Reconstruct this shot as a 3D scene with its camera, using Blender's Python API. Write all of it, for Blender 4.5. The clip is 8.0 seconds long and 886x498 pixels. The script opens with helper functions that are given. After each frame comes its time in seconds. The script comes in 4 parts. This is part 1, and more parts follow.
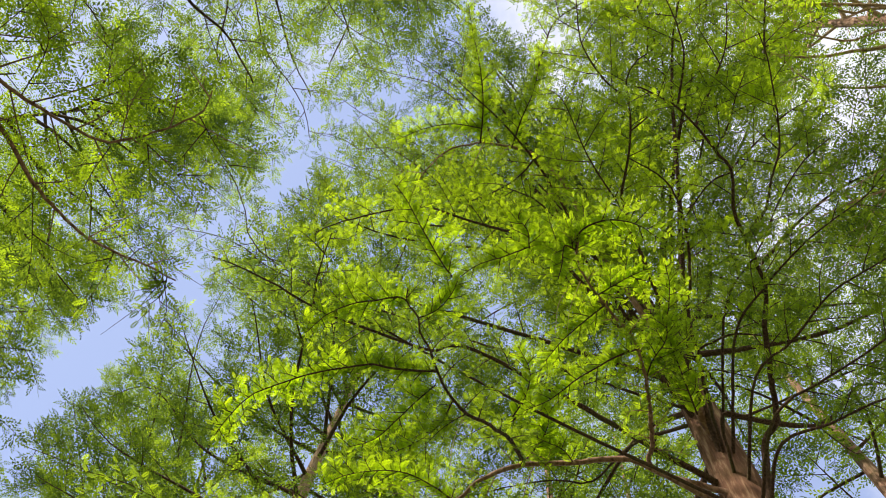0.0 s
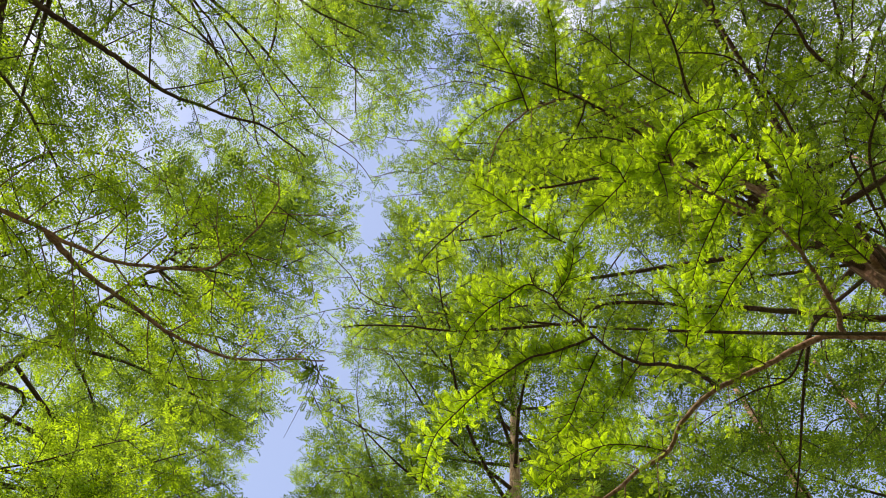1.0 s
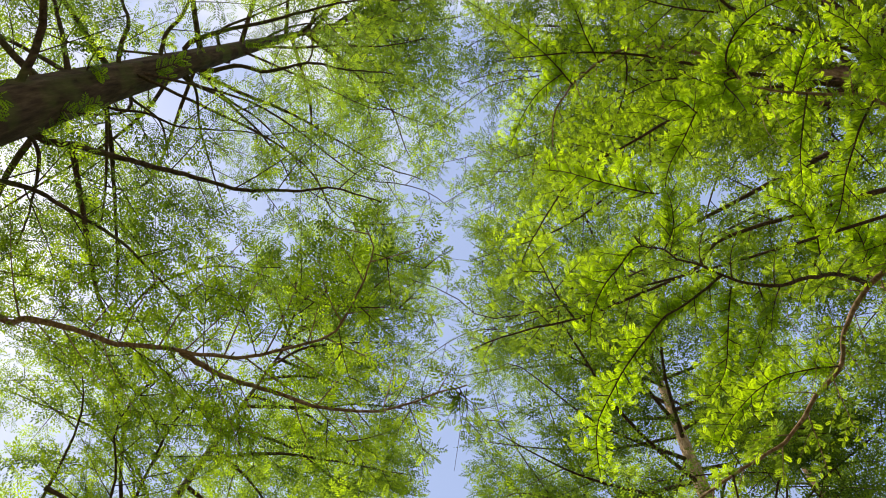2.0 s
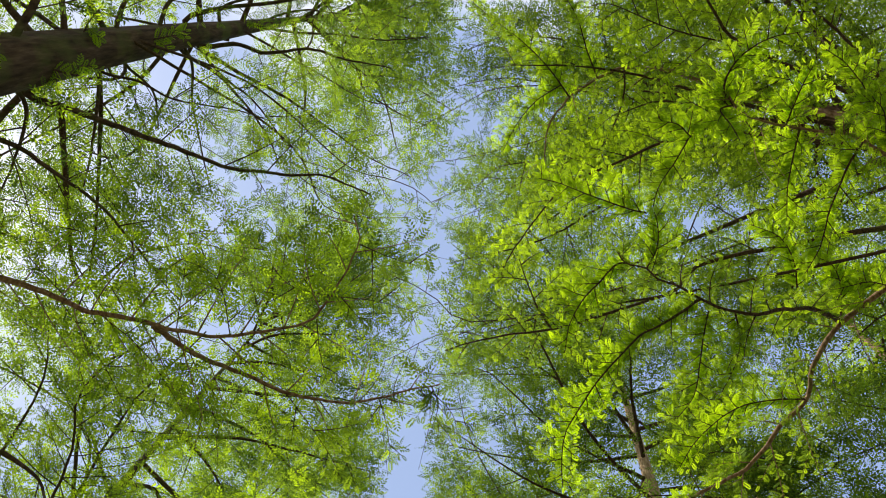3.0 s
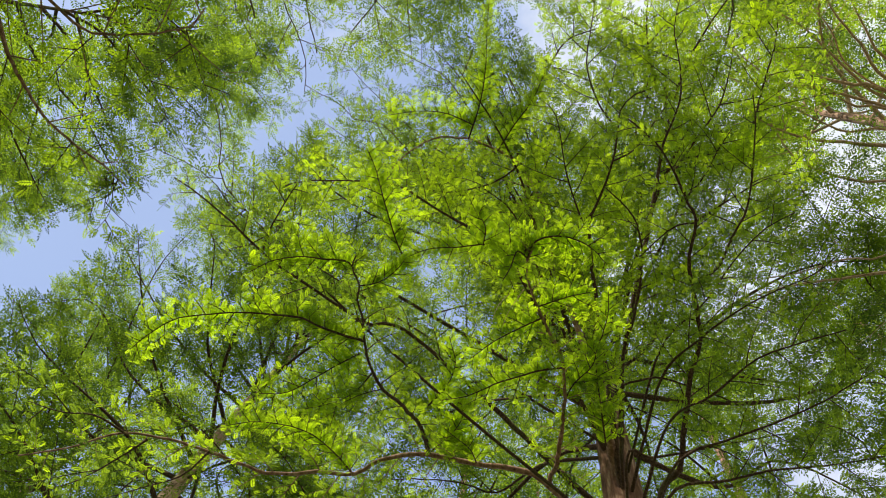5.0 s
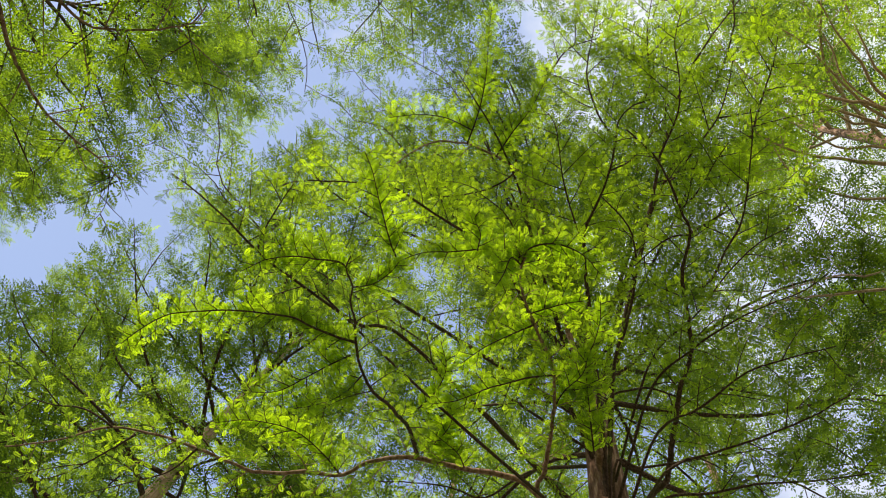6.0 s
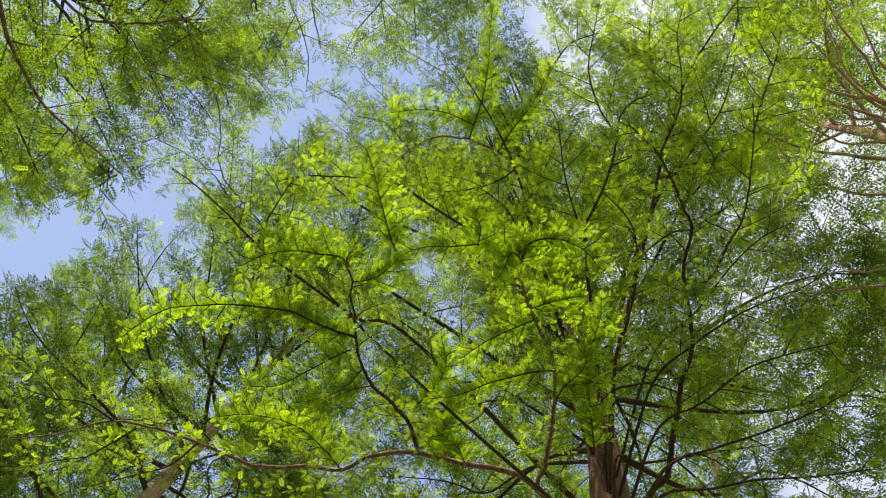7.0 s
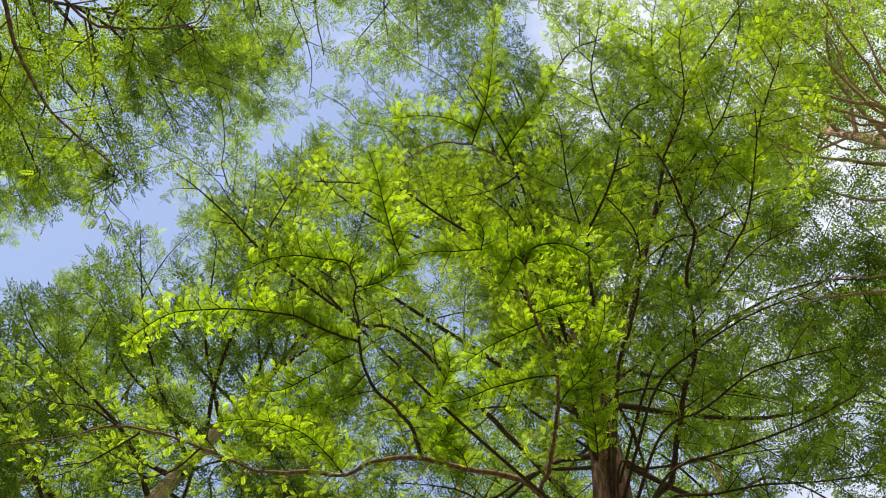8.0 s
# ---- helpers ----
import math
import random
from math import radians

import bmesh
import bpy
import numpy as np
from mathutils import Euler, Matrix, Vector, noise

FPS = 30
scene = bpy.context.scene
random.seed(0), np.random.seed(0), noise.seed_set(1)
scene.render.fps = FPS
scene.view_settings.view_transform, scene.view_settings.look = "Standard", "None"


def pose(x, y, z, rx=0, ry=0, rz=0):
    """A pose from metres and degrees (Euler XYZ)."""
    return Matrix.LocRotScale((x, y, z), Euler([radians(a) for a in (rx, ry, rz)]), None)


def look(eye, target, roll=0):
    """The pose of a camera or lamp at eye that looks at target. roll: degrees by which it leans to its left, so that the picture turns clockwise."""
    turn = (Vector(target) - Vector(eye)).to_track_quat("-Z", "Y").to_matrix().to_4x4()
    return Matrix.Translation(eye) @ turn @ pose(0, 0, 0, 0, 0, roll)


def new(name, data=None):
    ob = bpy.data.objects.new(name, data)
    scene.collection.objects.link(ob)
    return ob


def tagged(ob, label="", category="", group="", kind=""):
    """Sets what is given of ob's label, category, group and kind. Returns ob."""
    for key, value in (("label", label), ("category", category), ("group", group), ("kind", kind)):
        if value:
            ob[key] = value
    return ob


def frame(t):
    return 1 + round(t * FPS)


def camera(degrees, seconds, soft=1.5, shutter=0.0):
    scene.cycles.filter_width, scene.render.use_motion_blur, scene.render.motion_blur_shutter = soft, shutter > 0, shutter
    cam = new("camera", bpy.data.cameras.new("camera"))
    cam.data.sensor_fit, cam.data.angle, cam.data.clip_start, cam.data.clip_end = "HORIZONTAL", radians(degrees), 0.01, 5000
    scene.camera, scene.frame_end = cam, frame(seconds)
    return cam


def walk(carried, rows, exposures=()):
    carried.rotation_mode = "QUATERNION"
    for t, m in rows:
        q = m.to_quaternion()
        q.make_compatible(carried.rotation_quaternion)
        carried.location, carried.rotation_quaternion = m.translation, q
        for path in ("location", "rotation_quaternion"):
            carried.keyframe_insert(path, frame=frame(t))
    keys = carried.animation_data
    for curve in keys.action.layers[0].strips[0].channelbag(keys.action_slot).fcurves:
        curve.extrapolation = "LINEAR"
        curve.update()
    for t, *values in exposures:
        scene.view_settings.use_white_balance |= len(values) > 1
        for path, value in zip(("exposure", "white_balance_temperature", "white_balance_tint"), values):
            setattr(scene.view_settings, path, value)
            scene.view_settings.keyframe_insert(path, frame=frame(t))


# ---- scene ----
SOFT = 1.0
cam = camera(65.34, 8.0, soft=SOFT)
PATH = [
    (0.0, pose(-0.051, -0.023, 1.679, 164.07, -5.59, -54.71)),
    (0.5, pose(-0.068, -0.006, 1.673, 162.92, -5.25, -45.44)),
    (1.0, pose(-0.098, 0.088, 1.690, 161.65, -5.23, -27.82)),
    (1.5, pose(-0.090, 0.118, 1.690, 160.50, -5.80, -11.50)),
    (1.7, pose(-0.112, 0.140, 1.683, 160.62, -5.70, -6.97)),
    (2.8, pose(-0.218, 0.241, 1.650, 162.00, -5.81, -7.23)),
    (3.0, pose(-0.196, 0.210, 1.664, 161.95, -5.81, -12.74)),
    (3.5, pose(-0.100, 0.151, 1.680, 162.30, -6.30, -28.30)),
    (4.0, pose(0.035, 0.070, 1.640, 163.75, -6.60, -44.46)),
    (4.5, pose(0.144, -0.069, 1.616, 164.70, -7.08, -58.77)),
    (5.0, pose(0.177, -0.157, 1.623, 165.80, -7.77, -68.64)),
    (5.2, pose(0.156, -0.162, 1.614, 166.17, -7.70, -70.43)),
    (6.5, pose(0.195, -0.203, 1.620, 166.28, -8.23, -70.42)),
    (7.0, pose(0.205, -0.210, 1.624, 166.06, -8.37, -70.42)),
    (7.5, pose(0.216, -0.199, 1.617, 166.35, -8.40, -70.38)),
    (8.0, pose(0.221, -0.193, 1.608, 166.69, -8.50, -70.37)),
]
walk(cam, PATH, exposures=[(0.0, 0.84, 6800, 13), (1.5, 0.80, 6950, 12), (3.2, 0.69, 6650, 6), (4.6, 0.71, 6650, 7), (6.8, 0.73, 6650, 9), (8.0, 0.73, 6650, 9)])

# ---- world and sun ----
SUN_AZIMUTH, SUN_HEIGHT = radians(-66), radians(44)
world = bpy.data.worlds.new("sky")
scene.world = world
world.use_nodes = True
wt = world.node_tree
wt.nodes.clear()
w_out = wt.nodes.new("ShaderNodeOutputWorld")
w_bg = wt.nodes.new("ShaderNodeBackground")
sky = wt.nodes.new("ShaderNodeTexSky")
sky.sky_type = "NISHITA"
sky.sun_disc = False
sky.sun_elevation = SUN_HEIGHT
sky.sun_rotation = SUN_AZIMUTH
sky.air_density, sky.dust_density, sky.ozone_density = 1.0, 1.2, 1.0
w_co = wt.nodes.new("ShaderNodeTexCoord")
cloud = wt.nodes.new("ShaderNodeTexNoise")
cloud.inputs["Scale"].default_value = 2.2
cloud.inputs["Detail"].default_value = 7.0
cloud.inputs["Roughness"].default_value = 0.6
wt.links.new(w_co.outputs["Generated"], cloud.inputs["Vector"])
ramp = wt.nodes.new("ShaderNodeMapRange")
ramp.inputs["From Min"].default_value = 0.44
ramp.inputs["From Max"].default_value = 0.62
ramp.inputs["To Max"].default_value = 0.7
w_sep = wt.nodes.new("ShaderNodeSeparateXYZ")
wt.links.new(w_co.outputs["Generated"], w_sep.inputs["Vector"])
w_south = wt.nodes.new("ShaderNodeMath")
w_south.operation = "MULTIPLY_ADD"
w_south.inputs[1].default_value = -0.45
wt.links.new(w_sep.outputs["Y"], w_south.inputs[0])
wt.links.new(cloud.outputs["Fac"], w_south.inputs[2])
wt.links.new(w_south.outputs[0], ramp.inputs["Value"])
w_mix = wt.nodes.new("ShaderNodeMixRGB")
w_mix.inputs["Color2"].default_value = (6.0, 6.1, 6.4, 1)
haze = wt.nodes.new("ShaderNodeMixRGB")
haze.inputs["Fac"].default_value = 0.7
haze.inputs["Color2"].default_value = (2.5, 3.2, 5.2, 1)
wt.links.new(sky.outputs["Color"], haze.inputs["Color1"])
wt.links.new(ramp.outputs["Result"], w_mix.inputs["Fac"])
wt.links.new(haze.outputs["Color"], w_mix.inputs["Color1"])
wt.links.new(w_mix.outputs["Color"], w_bg.inputs["Color"])
w_bg.inputs["Strength"].default_value = 0.115
wt.links.new(w_bg.outputs["Background"], w_out.inputs["Surface"])

sun = new("sun", bpy.data.lights.new("sun", "SUN"))
sun.data.energy = 4.8
sun.data.angle = radians(0.53)
sun.data.color = (1.0, 0.95, 0.86)
sun.matrix_world = look(Vector((math.sin(SUN_AZIMUTH) * math.cos(SUN_HEIGHT), math.cos(SUN_AZIMUTH) * math.cos(SUN_HEIGHT), math.sin(SUN_HEIGHT))) * 60, (0, 0, 0))


# ---- materials ----
def material(name):
    m = bpy.data.materials.new(name)
    m.use_nodes = True
    m.node_tree.nodes.clear()
    return m, m.node_tree.nodes, m.node_tree.links


def ramp_node(nodes, stops):
    r = nodes.new("ShaderNodeValToRGB")
    el = r.color_ramp.elements
    while len(el) < len(stops):
        el.new(0.5)
    for e, (pos, col) in zip(el, stops):
        e.position, e.color = pos, (*col, 1)
    return r


def leaf_material(name, dark, light, through_dark, through_light, share):
    """Thin needles: light scattered back, light let through, a faint sheen."""
    m, nodes, links = material(name)
    out = nodes.new("ShaderNodeOutputMaterial")
    co = nodes.new("ShaderNodeTexCoord")
    patch = nodes.new("ShaderNodeTexNoise")
    patch.inputs["Scale"].default_value = 1.7
    patch.inputs["Detail"].default_value = 3.0
    links.new(co.outputs["Object"], patch.inputs["Vector"])
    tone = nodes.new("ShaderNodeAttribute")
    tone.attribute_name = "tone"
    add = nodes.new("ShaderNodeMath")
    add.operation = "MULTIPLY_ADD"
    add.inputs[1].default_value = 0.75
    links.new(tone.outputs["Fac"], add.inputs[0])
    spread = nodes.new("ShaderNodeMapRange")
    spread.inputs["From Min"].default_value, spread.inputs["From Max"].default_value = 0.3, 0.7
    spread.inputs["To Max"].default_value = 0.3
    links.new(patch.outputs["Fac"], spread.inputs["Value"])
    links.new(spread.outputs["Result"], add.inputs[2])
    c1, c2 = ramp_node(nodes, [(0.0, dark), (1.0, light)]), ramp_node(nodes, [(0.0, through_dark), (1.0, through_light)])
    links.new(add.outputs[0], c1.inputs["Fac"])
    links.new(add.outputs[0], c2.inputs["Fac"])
    diff, trans, gloss = nodes.new("ShaderNodeBsdfDiffuse"), nodes.new("ShaderNodeBsdfTranslucent"), nodes.new("ShaderNodeBsdfGlossy")
    gloss.inputs["Roughness"].default_value = 0.45
    gloss.inputs["Color"].default_value = (0.7, 0.75, 0.7, 1)
    links.new(c1.outputs["Color"], diff.inputs["Color"])
    links.new(c2.outputs["Color"], trans.inputs["Color"])
    mix, top = nodes.new("ShaderNodeMixShader"), nodes.new("ShaderNodeMixShader")
    mix.inputs["Fac"].default_value = share
    top.inputs["Fac"].default_value = 0.015
    links.new(diff.outputs[0], mix.inputs[1])
    links.new(trans.outputs[0], mix.inputs[2])
    links.new(mix.outputs[0], top.inputs[1])
    links.new(gloss.outputs[0], top.inputs[2])
    links.new(top.outputs[0], out.inputs["Surface"])
    return m


def bark_material(name, deep, mid, pale, scale, moss=0.0):
    """Stringy bark: long fibres up the stem, blotches, moss on some of it."""
    m, nodes, links = material(name)
    out, bsdf = nodes.new("ShaderNodeOutputMaterial"), nodes.new("ShaderNodeBsdfPrincipled")
    co, mp = nodes.new("ShaderNodeTexCoord"), nodes.new("ShaderNodeMapping")
    mp.inputs["Scale"].default_value = (scale, scale, scale * 0.16)
    links.new(co.outputs["Object"], mp.inputs["Vector"])
    fibre, blot = nodes.new("ShaderNodeTexNoise"), nodes.new("ShaderNodeTexNoise")
    fibre.inputs["Scale"].default_value, fibre.inputs["Detail"].default_value = 1.0, 8.0
    fibre.inputs["Roughness"].default_value = 0.65
    blot.inputs["Scale"].default_value, blot.inputs["Detail"].default_value = 3.1, 4.0
    links.new(mp.outputs["Vector"], fibre.inputs["Vector"])
    links.new(co.outputs["Object"], blot.inputs["Vector"])
    c = ramp_node(nodes, [(0.3, deep), (0.52, mid), (0.72, pale)])
    links.new(fibre.outputs["Fac"], c.inputs["Fac"])
    mo, fac = nodes.new("ShaderNodeMixRGB"), nodes.new("ShaderNodeMapRange")
    fac.inputs["From Min"].default_value, fac.inputs["From Max"].default_value = 0.5, 0.68
    fac.inputs["To Max"].default_value = moss
    links.new(blot.outputs["Fac"], fac.inputs["Value"])
    links.new(fac.outputs["Result"], mo.inputs["Fac"])
    links.new(c.outputs["Color"], mo.inputs["Color1"])
    mo.inputs["Color2"].default_value = (0.10, 0.12, 0.03, 1)
    links.new(mo.outputs["Color"], bsdf.inputs["Base Color"])
    bsdf.inputs["Roughness"].default_value = 0.9
    bsdf.inputs["Specular IOR Level"].default_value = 0.15
    bump = nodes.new("ShaderNodeBump")
    bump.inputs["Strength"].default_value, bump.inputs["Distance"].default_value = 0.9, 0.02
    links.new(fibre.outputs["Fac"], bump.inputs["Height"])
    links.new(bump.outputs["Normal"], bsdf.inputs["Normal"])
    links.new(bsdf.outputs[0], out.inputs["Surface"])
    return m


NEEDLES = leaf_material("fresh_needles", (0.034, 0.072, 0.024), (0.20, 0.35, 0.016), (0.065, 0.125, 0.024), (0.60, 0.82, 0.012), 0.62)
BARK = bark_material("red_brown_bark", (0.09, 0.047, 0.030), (0.27, 0.155, 0.10), (0.46, 0.32, 0.23), 26.0, 0.25)
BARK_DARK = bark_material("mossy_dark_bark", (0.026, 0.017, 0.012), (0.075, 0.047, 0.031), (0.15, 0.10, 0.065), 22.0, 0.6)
BARK_TAN = bark_material("tan_flaky_bark", (0.055, 0.026, 0.016), (0.17, 0.088, 0.052), (0.42, 0.285, 0.175), 16.0, 0.1)
TWIG = bark_material("twig_bark", (0.03, 0.02, 0.013), (0.085, 0.05, 0.032), (0.17, 0.10, 0.065), 60.0, 0.3)
# pale bark, lightened further to paint sunlight on the southern limbs
TWIG_PALE = bark_material("pale_sunlit_limb_bark", (0.22, 0.13, 0.075), (0.46, 0.31, 0.19), (0.66, 0.50, 0.34), 40.0, 0.08)

# ---- geometry helpers ----
rng = np.random.default_rng(7)
UPV = np.array([0.0, 0.0, 1.0])


def unit(v):
    return v / np.maximum(np.linalg.norm(v, axis=-1, keepdims=True), 1e-9)


def mesh_object(name, verts, faces, mat, parent=None, smooth=False, kind=""):
    """One mesh out of vertex and face arrays; all faces have as many corners."""
    me = bpy.data.meshes.new(name)
    n, k = faces.shape
    me.vertices.add(len(verts))
    me.vertices.foreach_set("co", np.ascontiguousarray(verts, dtype=np.float32).ravel())
    me.loops.add(n * k)
    me.loops.foreach_set("vertex_index", np.ascontiguousarray(faces, dtype=np.int32).ravel())
    me.polygons.add(n)
    me.polygons.foreach_set("loop_start", np.arange(0, n * k, k, dtype=np.int32))
    me.polygons.foreach_set("loop_total", np.full(n, k, dtype=np.int32))
    if smooth:
        me.polygons.foreach_set("use_smooth", np.ones(n, dtype=bool))
    me.update(calc_edges=True)
    me.materials.append(mat)
    ob = new(name, me)
    ob.parent = parent
    return tagged(ob, kind=kind)


def spline(ctrl, n):
    """A smooth line of n points through the control points."""
    p = np.array(ctrl, float)
    p = np.vstack([2 * p[0] - p[1], p, 2 * p[-1] - p[-2]])
    m = len(p) - 3
    t = np.linspace(0, m - 1e-6, n)
    i = t.astype(int)
    f = (t - i)[:, None]
    a, b, c, d = p[i], p[i + 1], p[i + 2], p[i + 3]
    out = 0.5 * (2 * b + (c - a) * f + (2 * a - 5 * b + 4 * c - d) * f ** 2 + (3 * b - a - 3 * c + d) * f ** 3)
    s = np.concatenate([[0], np.cumsum(np.linalg.norm(np.diff(out, axis=0), axis=1))])
    u = np.linspace(0, s[-1], n)
    return np.stack([np.interp(u, s, out[:, k]) for k in range(3)], 1), s[-1]


def tangents(path):
    return unit(np.gradient(path, axis=0))


def tube(path, radius, sides, rough=0.0):
    """Vertices and quads of a stem along a path."""
    t = tangents(path)
    ref = np.array([0.31, 0.17, 0.93]) if abs(t[0, 2]) < 0.8 else np.array([0.93, 0.31, 0.17])
    a = unit(np.cross(t, ref))
    b = np.cross(t, a)
    ang = np.linspace(0, 2 * math.pi, sides, endpoint=False)
    n = len(path)
    r = np.asarray(radius)[:, None] * (1 + rough * rng.normal(0, 1, (n, sides)))
    v = path[:, None] + r[..., None] * (np.cos(ang)[None, :, None] * a[:, None] + np.sin(ang)[None, :, None] * b[:, None])
    i = np.arange(n - 1)[:, None] * sides
    j = np.arange(sides)[None]
    k = (j + 1) % sides
    q = np.stack([i + j, i + k, i + sides + k, i + sides + j], -1).reshape(-1, 4)
    return v.reshape(-1, 3), q


class Bundle:
    """Gathers stems, then sprays of needles, of one limb."""

    def __init__(self):
        self.v, self.q, self.n = [], [], 0
        self.pos, self.axis, self.up, self.size = [], [], [], []

    def stem(self, path, r0, r1, sides):
        v, q = tube(path, np.linspace(r0, r1, len(path)), sides)
        self.v.append(v)
        self.q.append(q + self.n)
        self.n += len(v)

    def sprays(self, path, spacing, size, lift, start=0.1, rise=0.0):
        length = np.linalg.norm(np.diff(path, axis=0), axis=1).sum()
        n = max(2, int(length * (1 - start) / spacing))
        u = start + (1 - start) * (np.arange(n) + rng.uniform(0, 0.8, n)) / n
        x = np.clip(u, 0, 1) * (len(path) - 1)
        i = np.minimum(x.astype(int), len(path) - 2)
        f = (x - i)[:, None]
        p = path[i] * (1 - f) + path[i + 1] * f
        t = unit(path[i + 1] - path[i])
        side = unit(np.cross(t, UPV) + 1e-4) * np.where(np.arange(n) % 2, 1, -1)[:, None]
        axis = unit(0.62 * t + 0.8 * side + UPV * (rise + rng.normal(0, lift, (n, 1))) + rng.normal(0, 0.16, (n, 3)))
        last = np.arange(n) >= n - 1
        axis[last] = t[last]
        up = unit(UPV + rng.normal(0, 0.75, (n, 3)))
        self.pos.append(p)
        self.axis.append(axis)
        self.up.append(up)
        self.size.append(size * rng.uniform(0.65, 1.2, n) * (1 - 0.35 * u))


def spray_shape(pairs, leaf, width):
    """A close shoot, 1 long, flat: needles of their own on each side and one at the tip. Vertices and faces."""
    polys = []
    for i in range(pairs):
        x = 0.1 + 0.86 * i / pairs
        s = leaf * (0.65 + 0.6 * math.sin(math.pi * (0.2 + 0.72 * i / pairs)))
        for side in (-1, 1):
            d = np.array([0.52, 0.85 * side, 0.0])
            e = np.array([0.85, -0.52 * side, 0.0])
            base = np.array([x + (0.04 if side > 0 else 0), 0, 0])
            polys.append([base, base + d * s * 0.55 + e * width, base + d * s + np.array([0, 0, -0.16 * s]), base + d * s * 0.45 - e * width])
    base, d, e = np.array([0.9, 0, 0]), np.array([1.0, 0, 0]), np.array([0, 1.0, 0])
    s = leaf * 0.8
    polys.append([base, base + d * s * 0.5 + e * width, base + d * s, base + d * s * 0.5 - e * width])
    v = np.array(polys).reshape(-1, 3)
    return v, np.arange(len(v)).reshape(-1, 4)


def feather_shape(pairs, leaf, width):
    """A twig end of the high crown: slender shoots in pairs left and right, one at the tip."""
    v, f = [], []
    for i in range(pairs):
        x = 0.06 + 0.8 * i / pairs
        s = leaf * (1.08 - 0.15 * i)
        for side in (1, -1):
            k = len(v)
            o = x + (0.07 if side > 0 else 0.0)
            v += [(o, 0, 0), (o + 0.45 * s + 0.8 * width, 0.42 * s * side, -0.05 * s), (o + 0.7 * s, 0.85 * s * side, -0.22 * s)]
            f.append((k, k + 1, k + 2) if side > 0 else (k, k + 2, k + 1))
    k = len(v)
    v += [(0.78, 0, 0), (1.0, -width * 0.6, 0), (1.2, width * 0.3, -0.05)]
    f.append((k, k + 1, k + 2))
    return np.array(v, float), np.array(f)


FINE = spray_shape(5, 0.26, 0.08)
COARSE = feather_shape(3, 0.31, 0.18)
MID = spray_shape(4, 0.30, 0.065)


def foliage(name, bundle, shape, mat, parent, tone):
    if not bundle.pos:
        return
    p, a, u, s = (np.concatenate(x) for x in (bundle.pos, bundle.axis, bundle.up, bundle.size))
    y = unit(np.cross(u, a))
    z = np.cross(a, y)
    m = np.stack([a, y, z], -1) * s[:, None, None]
    verts, faces = shape
    v = (np.einsum("nij,kj->nki", m, verts) + p[:, None]).reshape(-1, 3)
    f = (faces[None] + (np.arange(len(p)) * len(verts))[:, None, None]).reshape(-1, faces.shape[1])
    ob = mesh_object(name, v, f, mat, parent)
    # mean tone paints a limb as sunlit or shaded; the spread is random needle colour
    lit_tone = np.repeat(np.clip(rng.normal(tone, 0.24, len(p)), 0, 1), len(faces))
    ob.data.attributes.new("tone", "FLOAT", "FACE").data.foreach_set("value", lit_tone.astype(np.float32))


def leafy_branch(b, start, way, length, droop, sides, spacing, size, lift, twig, rise=0.0):
    """A side branch with its leafy twigs, gathered in bundle b."""
    n = 5
    u = np.linspace(0, 1, n)[:, None]
    bend = rng.normal(0, 0.12, 3)
    path = start + way * length * u + (UPV * -droop + bend) * length * u ** 2
    b.stem(path, 0.0035 + 0.0045 * length, 0.0015, sides)
    b.sprays(path, spacing, size, lift, 0.12, rise)
    if twig <= 0:
        return
    count = int(length / twig)
    for i in range(count):
        f = 0.15 + 0.8 * (i + rng.uniform(0, 0.7)) / count
        x = f * (n - 1)
        k = min(int(x), n - 2)
        q = path[k] + (path[k + 1] - path[k]) * (x - k)
        t = unit(path[k + 1] - path[k])
        side = unit(np.cross(t, UPV)) * (1 if i % 2 else -1)
        d = unit(0.75 * t + 0.75 * side + UPV * rng.normal(-0.05, 0.22))
        ln = (0.12 + 0.3 * length * (1 - f)) * rng.uniform(0.6, 1.3)
        w = np.linspace(0, 1, 3)[:, None]
        tw = q + d * ln * w - UPV * droop * 0.6 * ln * w ** 2
        b.stem(tw, 0.0026, 0.0011, 3)
        b.sprays(tw, spacing, size, lift, 0.05, rise)


def open_sky(p, side):
    """How far p stands inside the open strip over the path; the strip widens ahead."""
    z = max(p[2] - 1.6, 0.5)
    y = max(p[1], 0)
    return (0.002 * z + 0.04 * y) - side * (p[0] + 0.055 * z - 0.06 * y + 0.085 * max(0, 0.4 * z - y))


